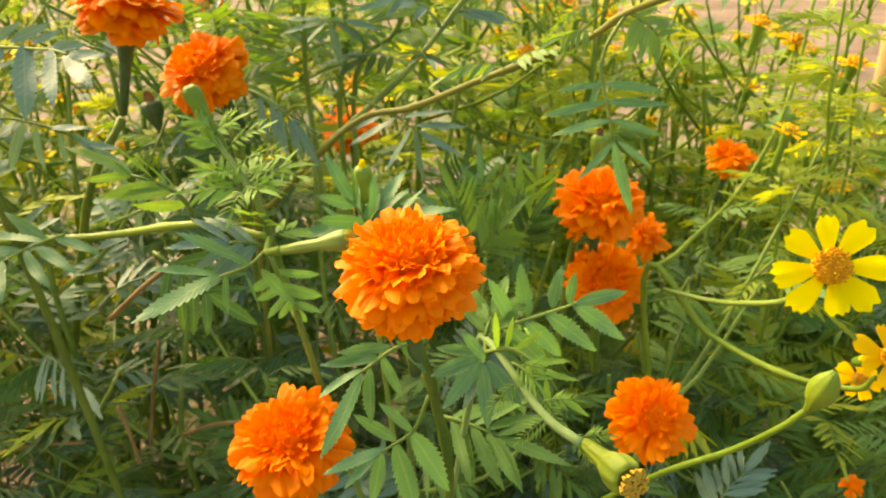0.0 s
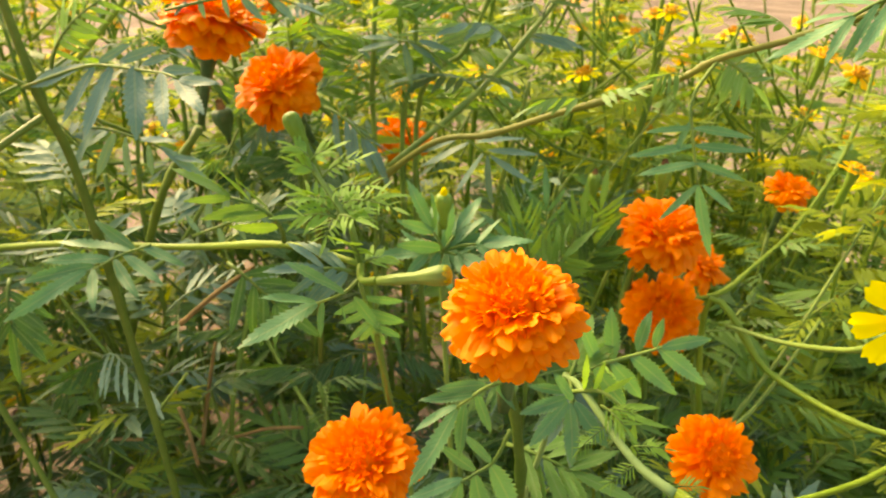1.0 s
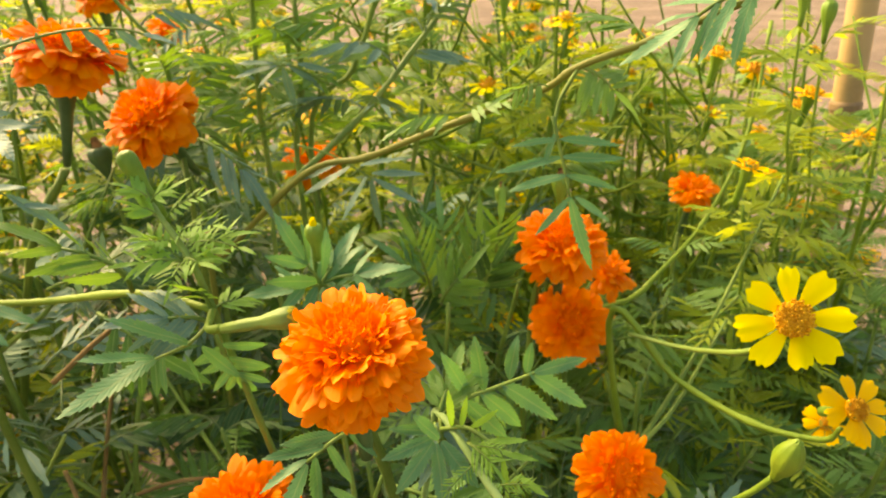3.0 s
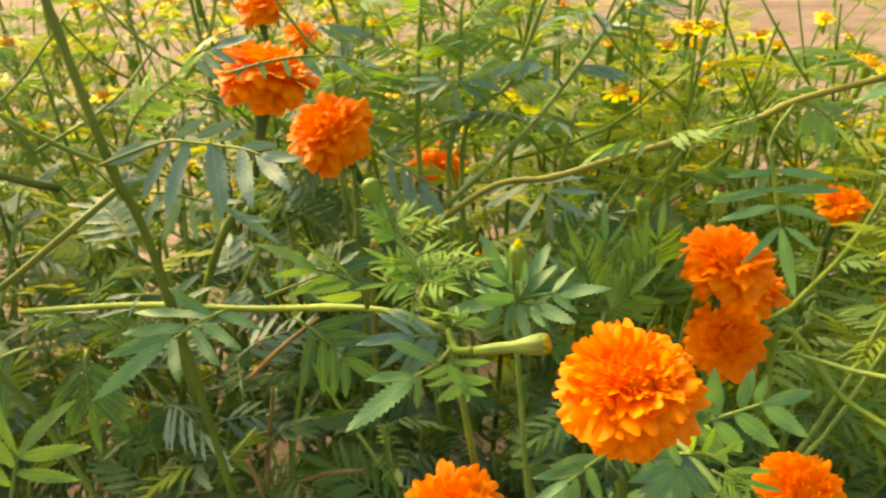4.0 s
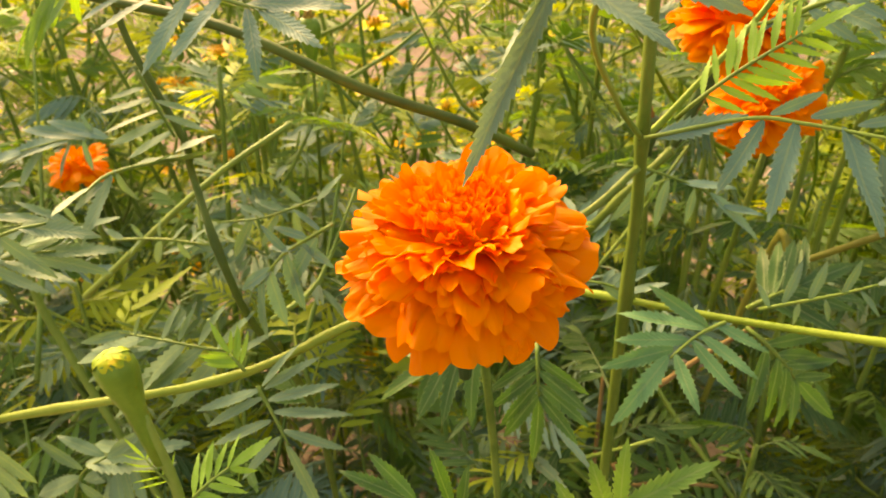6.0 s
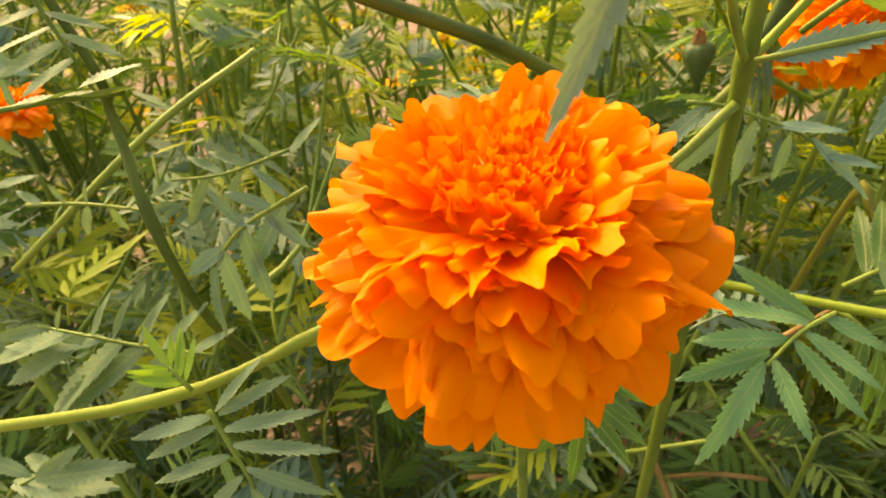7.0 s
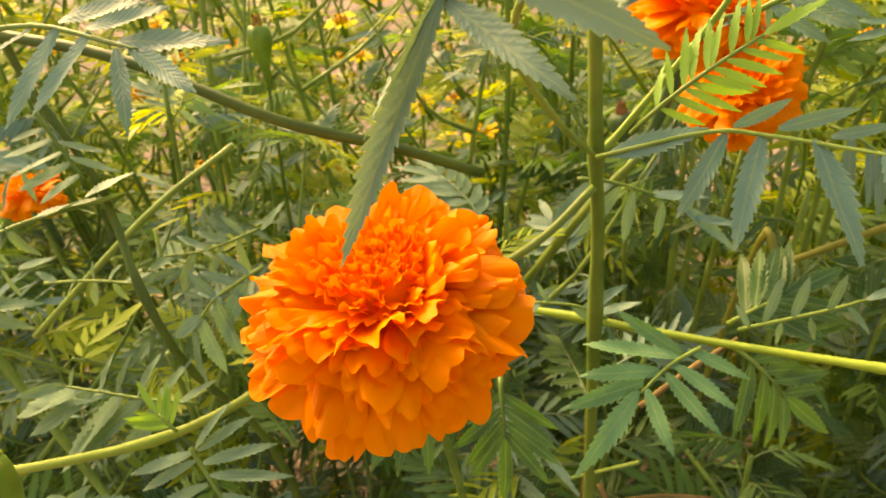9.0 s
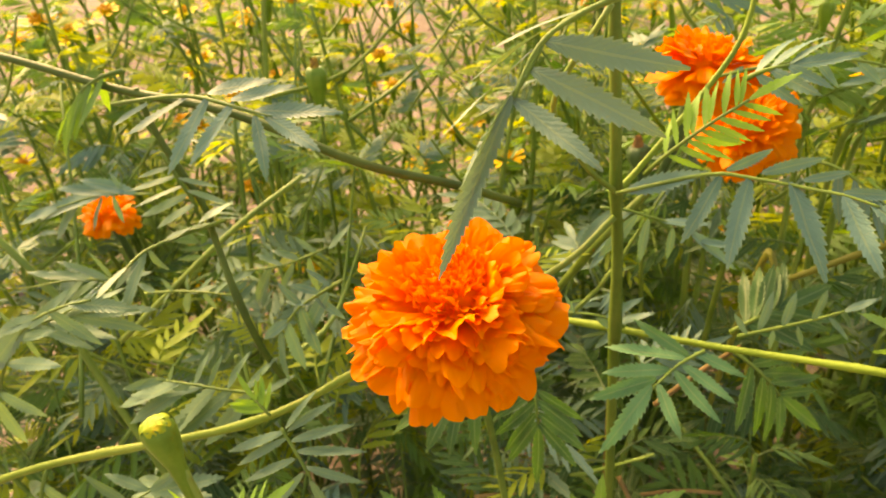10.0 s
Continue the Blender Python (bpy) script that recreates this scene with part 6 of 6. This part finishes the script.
def grow(x, y, height, stems, seed, kinds, label, spread=0.2, gap=0.05, bloom=None, blooms=0, stem_mat=STEM_GREEN, leaf=1.0, most=250, low=0.25, far=False):
    """A bushy plant: leaning stems with pairs of feathered leaves at their nodes and leafy side shoots."""
    rng = random.Random(seed)
    plant = thing("marigold_plant", (x, y, 0), label, "plant", "marigold plants in the bed")
    made = 0
    tops, ends, loose = [], [], []
    for s in range(stems):
        a = rng.uniform(0, 6.3)
        h = height * rng.uniform(0.78, 1.06)
        out = spread * rng.uniform(0.25, 1.0)
        tx, ty = x + out * math.cos(a), y + out * math.sin(a)
        pts = [(x, y, 0), (x + (tx - x) * 0.35, y + (ty - y) * 0.35, h * 0.4), (x + (tx - x) * 0.8 + rng.gauss(0, 0.02), y + (ty - y) * 0.8 + rng.gauss(0, 0.02), h * 0.78), (tx, ty, h)]
        line = glide(pts, 8)
        if not any(in_the_way(p, 0.0) for p in line[8:]):
            v, f = tube(line, [0.0042 - 0.0026 * i / (len(line) - 1) for i in range(len(line))], 6, 0.08)
            part("stem", mesh_of("stem", v, f, stem_mat), plant)
            tops.append(Vector(pts[-1]))
        run, turn = h * low, rng.uniform(0, 3.1)
        while run < h:
            g = run / h * (len(line) - 1)
            i = min(int(g), len(line) - 2)
            c = line[i].lerp(line[i + 1], g - i)
            shoots = [(c, 1.0)]
            if rng.random() < 0.45 and run < 0.85 * h:
                b, ln = turn + rng.uniform(-0.5, 0.5), rng.uniform(0.08, 0.2)
                e = c + Vector((math.cos(b) * ln, math.sin(b) * ln, ln * rng.uniform(0.4, 1.1)))
                mid = c.lerp(e, 0.5) + Vector((0, 0, -0.012))
                if not (in_the_way(mid, 0.005) or in_the_way(e, 0.005)):
                    v, f = tube(glide([c, mid, e + Vector((0, 0, 0.02))], 3), [0.002] * 3 + [0.0015] * 2 + [0.0011] * 2, 5)
                    part("stem", mesh_of("stem", v, f, stem_mat), plant)
                    ends.append(e + Vector((0, 0, 0.03)))
                    shoots += [(mid, 0.8), (e, 0.75), (e, 0.6)]
            for q, k in shoots:
                for side in (0, math.pi):
                    if made >= most:
                        break
                    b = turn + side + rng.gauss(0, 0.3)
                    rise = rng.uniform(-0.15, 0.75)
                    way = Vector((math.cos(b), math.sin(b), rise)).normalized()
                    ln = leaf * k * rng.uniform(0.085, 0.14) * (1.1 - 0.45 * run / h)
                    if in_the_way(q + way * ln * 0.6, 0.028) or in_the_way(q + way * ln, 0.015) or in_the_way(q, 0.01):
                        continue
                    kind = rng.choices(*zip(*kinds))[0]
                    pose_of = frame_of(q, way, (rng.gauss(0, 0.3), rng.gauss(0, 0.3), 1)) @ Matrix.Scale(ln / 0.1, 4)
                    if far:
                        loose.append((rng.choice(FAR_SHAPES[kind]), pose_of))
                    else:
                        part("leaf", rng.choice(LEAF_SHAPES[kind]), plant, pose_of)
                    made += 1
                turn += math.pi / 2 + rng.gauss(0, 0.2)
            run += gap * rng.uniform(0.8, 1.25)
    if loose:
        part("foliage", merged("foliage", loose), plant, kind="stuff")
    rng.shuffle(ends)
    tops = tops + ends[:blooms] if far else tops
    rng.shuffle(tops)
    for p in tops[:2 * blooms if far else blooms]:
        if p.y < 0.74 or in_the_way(p, 0.02):
            continue
        if bloom == "orange":
            pompon(plant, p, (rng.gauss(0, 0.2), rng.gauss(-0.2, 0.2), 1), rng.uniform(0.02, 0.026), ORANGE_RED, 46, rng.random(), label="orange marigold bloom deep in the bed", single=False)
        elif bloom == "bud":
            bud(plant, p, (0, 0, 1), 0.02, 0.006, GOLD, rng.random(), "green bud with a golden tip", open_tip=False)
        else:
            daisy(plant, p, (rng.gauss(0, 0.2), rng.gauss(-0.2, 0.2), 1), rng.uniform(0.015, 0.021), YELLOW if rng.random() < 0.6 else GOLD, 9, rng.random(), 0.36, "small yellow bloom deep in the bed", False, 0.03)
    return plant


BLUES = (("blue", 5), ("mid", 4), ("dusty", 1), ("young", 1))
# mostly darkened leaves: shade under taller plants is put into their colour
DEEPS_SHADED = (("deep", 5), ("blue", 2), ("mid", 2))
GREENS = (("mid", 6), ("young", 5), ("blue", 1))
DUSTS = (("dusty", 4), ("mid", 4), ("blue", 2), ("young", 5))
FRESH = (("young", 5), ("mid", 5))
LUSH = (("mid", 7), ("deep", 2), ("young", 1), ("blue", 1))
DARK_BUSH = "bushy marigold plant with dark blue-green feathered leaves"
GREEN_BUSH = "bushy marigold plant with fresh green feathered leaves"
DUSTY_BUSH = "bushy marigold plant with dusty grey-green leaves"
THIN_BUSH = "slender yellow-flowered marigold plant with fine light-green leaves"
grow(-0.05, 0.58, 0.72, 8, 1, DEEPS_SHADED, DARK_BUSH)
grow(-0.24, 0.64, 0.80, 8, 2, DEEPS_SHADED, DARK_BUSH)
grow(-0.42, 0.58, 0.78, 8, 3, DUSTS, DUSTY_BUSH)
grow(-0.62, 0.60, 0.80, 8, 4, DUSTS, DUSTY_BUSH, bloom="yellow", blooms=2)
grow(0.14, 0.62, 0.66, 8, 5, LUSH, GREEN_BUSH, most=170)
grow(0.32, 0.60, 0.64, 8, 6, LUSH, GREEN_BUSH)
grow(0.50, 0.72, 0.64, 8, 7, LUSH, GREEN_BUSH, bloom="yellow", blooms=1)
grow(0.02, 0.80, 0.84, 9, 8, FRESH, GREEN_BUSH, spread=0.25, bloom="yellow", blooms=5, stem_mat=STEM_GREEN, most=180, far=True)
grow(-0.20, 0.88, 0.88, 9, 9, BLUES, DARK_BUSH, spread=0.25, bloom="orange", blooms=0, most=250, far=True)
grow(-0.48, 0.84, 0.88, 9, 10, GREENS, GREEN_BUSH, spread=0.25, bloom="yellow", blooms=20, most=250, far=True)
grow(-0.78, 0.82, 0.88, 9, 11, GREENS, GREEN_BUSH, spread=0.25, bloom="yellow", blooms=20, most=250, far=True)
grow(0.26, 0.86, 0.78, 10, 12, FRESH, THIN_BUSH, spread=0.25, bloom="yellow", blooms=7, stem_mat=STEM_YELLOW, leaf=0.95, most=190, far=True)
grow(0.62, 0.95, 0.6, 10, 13, FRESH, THIN_BUSH, spread=0.25, bloom="yellow", blooms=5, stem_mat=STEM_YELLOW, leaf=0.95, most=250, far=True)
grow(0.05, 1.12, 0.9, 9, 14, FRESH, THIN_BUSH, spread=0.3, bloom="yellow", blooms=14, stem_mat=STEM_YELLOW, leaf=1.0, most=250, far=True)
grow(0.42, 1.2, 0.8, 10, 19, FRESH, THIN_BUSH, spread=0.3, bloom="yellow", blooms=7, stem_mat=STEM_YELLOW, leaf=1.0, most=250, far=True)
grow(-0.32, 1.15, 0.94, 9, 15, FRESH, THIN_BUSH, spread=0.3, bloom="yellow", blooms=14, stem_mat=STEM_YELLOW, most=250, far=True)
grow(-0.68, 1.15, 0.94, 9, 16, FRESH, THIN_BUSH, spread=0.3, bloom="yellow", blooms=16, stem_mat=STEM_YELLOW, most=250, far=True)
grow(-1.1, 1.0, 0.92, 9, 17, GREENS, GREEN_BUSH, spread=0.3, bloom="yellow", blooms=14, most=250, far=True)
grow(-0.9, 0.6, 0.84, 8, 18, DUSTS, DUSTY_BUSH, spread=0.22, most=330, far=True)
grow(-0.5, 1.5, 0.9, 10, 20, FRESH, THIN_BUSH, spread=0.35, bloom="yellow", blooms=18, stem_mat=STEM_YELLOW, most=200, far=True)
grow(-0.95, 1.45, 0.95, 10, 21, FRESH, THIN_BUSH, spread=0.35, bloom="yellow", blooms=18, stem_mat=STEM_YELLOW, most=200, far=True)
grow(0.16, 1.02, 0.80, 10, 22, FRESH, THIN_BUSH, spread=0.25, bloom="yellow", blooms=5, stem_mat=STEM_YELLOW, most=200, far=True)
grow(0.44, 0.98, 0.74, 10, 23, FRESH, THIN_BUSH, spread=0.22, bloom="yellow", blooms=4, stem_mat=STEM_YELLOW, most=250, far=True)
grow(0.24, 1.4, 0.84, 10, 24, FRESH, THIN_BUSH, spread=0.3, bloom="yellow", blooms=6, stem_mat=STEM_YELLOW, most=200, far=True)
grow(-0.12, 1.45, 0.88, 10, 25, FRESH, THIN_BUSH, spread=0.3, bloom="yellow", blooms=6, stem_mat=STEM_YELLOW, most=200, far=True)
grow(-1.35, 1.35, 0.92, 10, 26, FRESH, THIN_BUSH, spread=0.35, bloom="yellow", blooms=18, stem_mat=STEM_YELLOW, most=200, far=True)
grow(-0.75, 1.85, 0.95, 10, 27, FRESH, THIN_BUSH, spread=0.4, bloom="yellow", blooms=18, stem_mat=STEM_YELLOW, most=200, far=True)
grow(-0.3, 1.8, 0.92, 10, 28, FRESH, THIN_BUSH, spread=0.35, bloom="yellow", blooms=14, stem_mat=STEM_YELLOW, most=200, far=True)
grow(0.1, 1.8, 0.92, 9, 41, FRESH, THIN_BUSH, spread=0.35, bloom="yellow", blooms=8, stem_mat=STEM_YELLOW, most=180, far=True)
grow(0.55, 1.6, 0.8, 9, 42, FRESH, THIN_BUSH, spread=0.32, bloom="yellow", blooms=7, stem_mat=STEM_YELLOW, most=170, far=True)
TALL_THIN = "tall airy marigold plant with slim bare stems and fine leaves"
for k, (x, y, h) in enumerate(((-0.62, 0.74, 1.0), (-0.36, 0.76, 1.0), (-0.08, 0.84, 1.0), (0.12, 0.92, 0.98), (0.34, 0.94, 0.96), (0.5, 0.86, 0.92), (-0.9, 0.9, 1.02))):
    grow(x, y, h, 5, 61 + k, FRESH if x > -0.2 else GREENS, TALL_THIN, spread=0.26, gap=0.045, bloom="yellow", blooms=2, stem_mat=STEM_YELLOW if x > -0.2 else STEM_GREEN, leaf=0.6, most=70, low=0.6, far=True)
# dark leaf mixes here paint the shaded gaps between the leaves above
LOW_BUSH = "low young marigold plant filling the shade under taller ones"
grow(-0.14, 0.52, 0.52, 7, 31, DEEPS_SHADED, LOW_BUSH, spread=0.18, low=0.12, most=200, far=True)
grow(-0.36, 0.50, 0.54, 7, 32, DEEPS_SHADED, LOW_BUSH, spread=0.18, low=0.12, most=200, far=True)
grow(-0.56, 0.48, 0.56, 7, 33, DEEPS_SHADED, LOW_BUSH, spread=0.18, low=0.12, most=200, far=True)
grow(0.05, 0.52, 0.50, 7, 34, DEEPS_SHADED, LOW_BUSH, spread=0.18, low=0.12, most=200, far=True)
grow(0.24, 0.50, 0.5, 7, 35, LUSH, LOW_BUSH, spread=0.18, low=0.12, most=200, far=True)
grow(-0.75, 0.55, 0.56, 7, 36, DEEPS_SHADED, LOW_BUSH, spread=0.18, low=0.12, most=200, far=True)
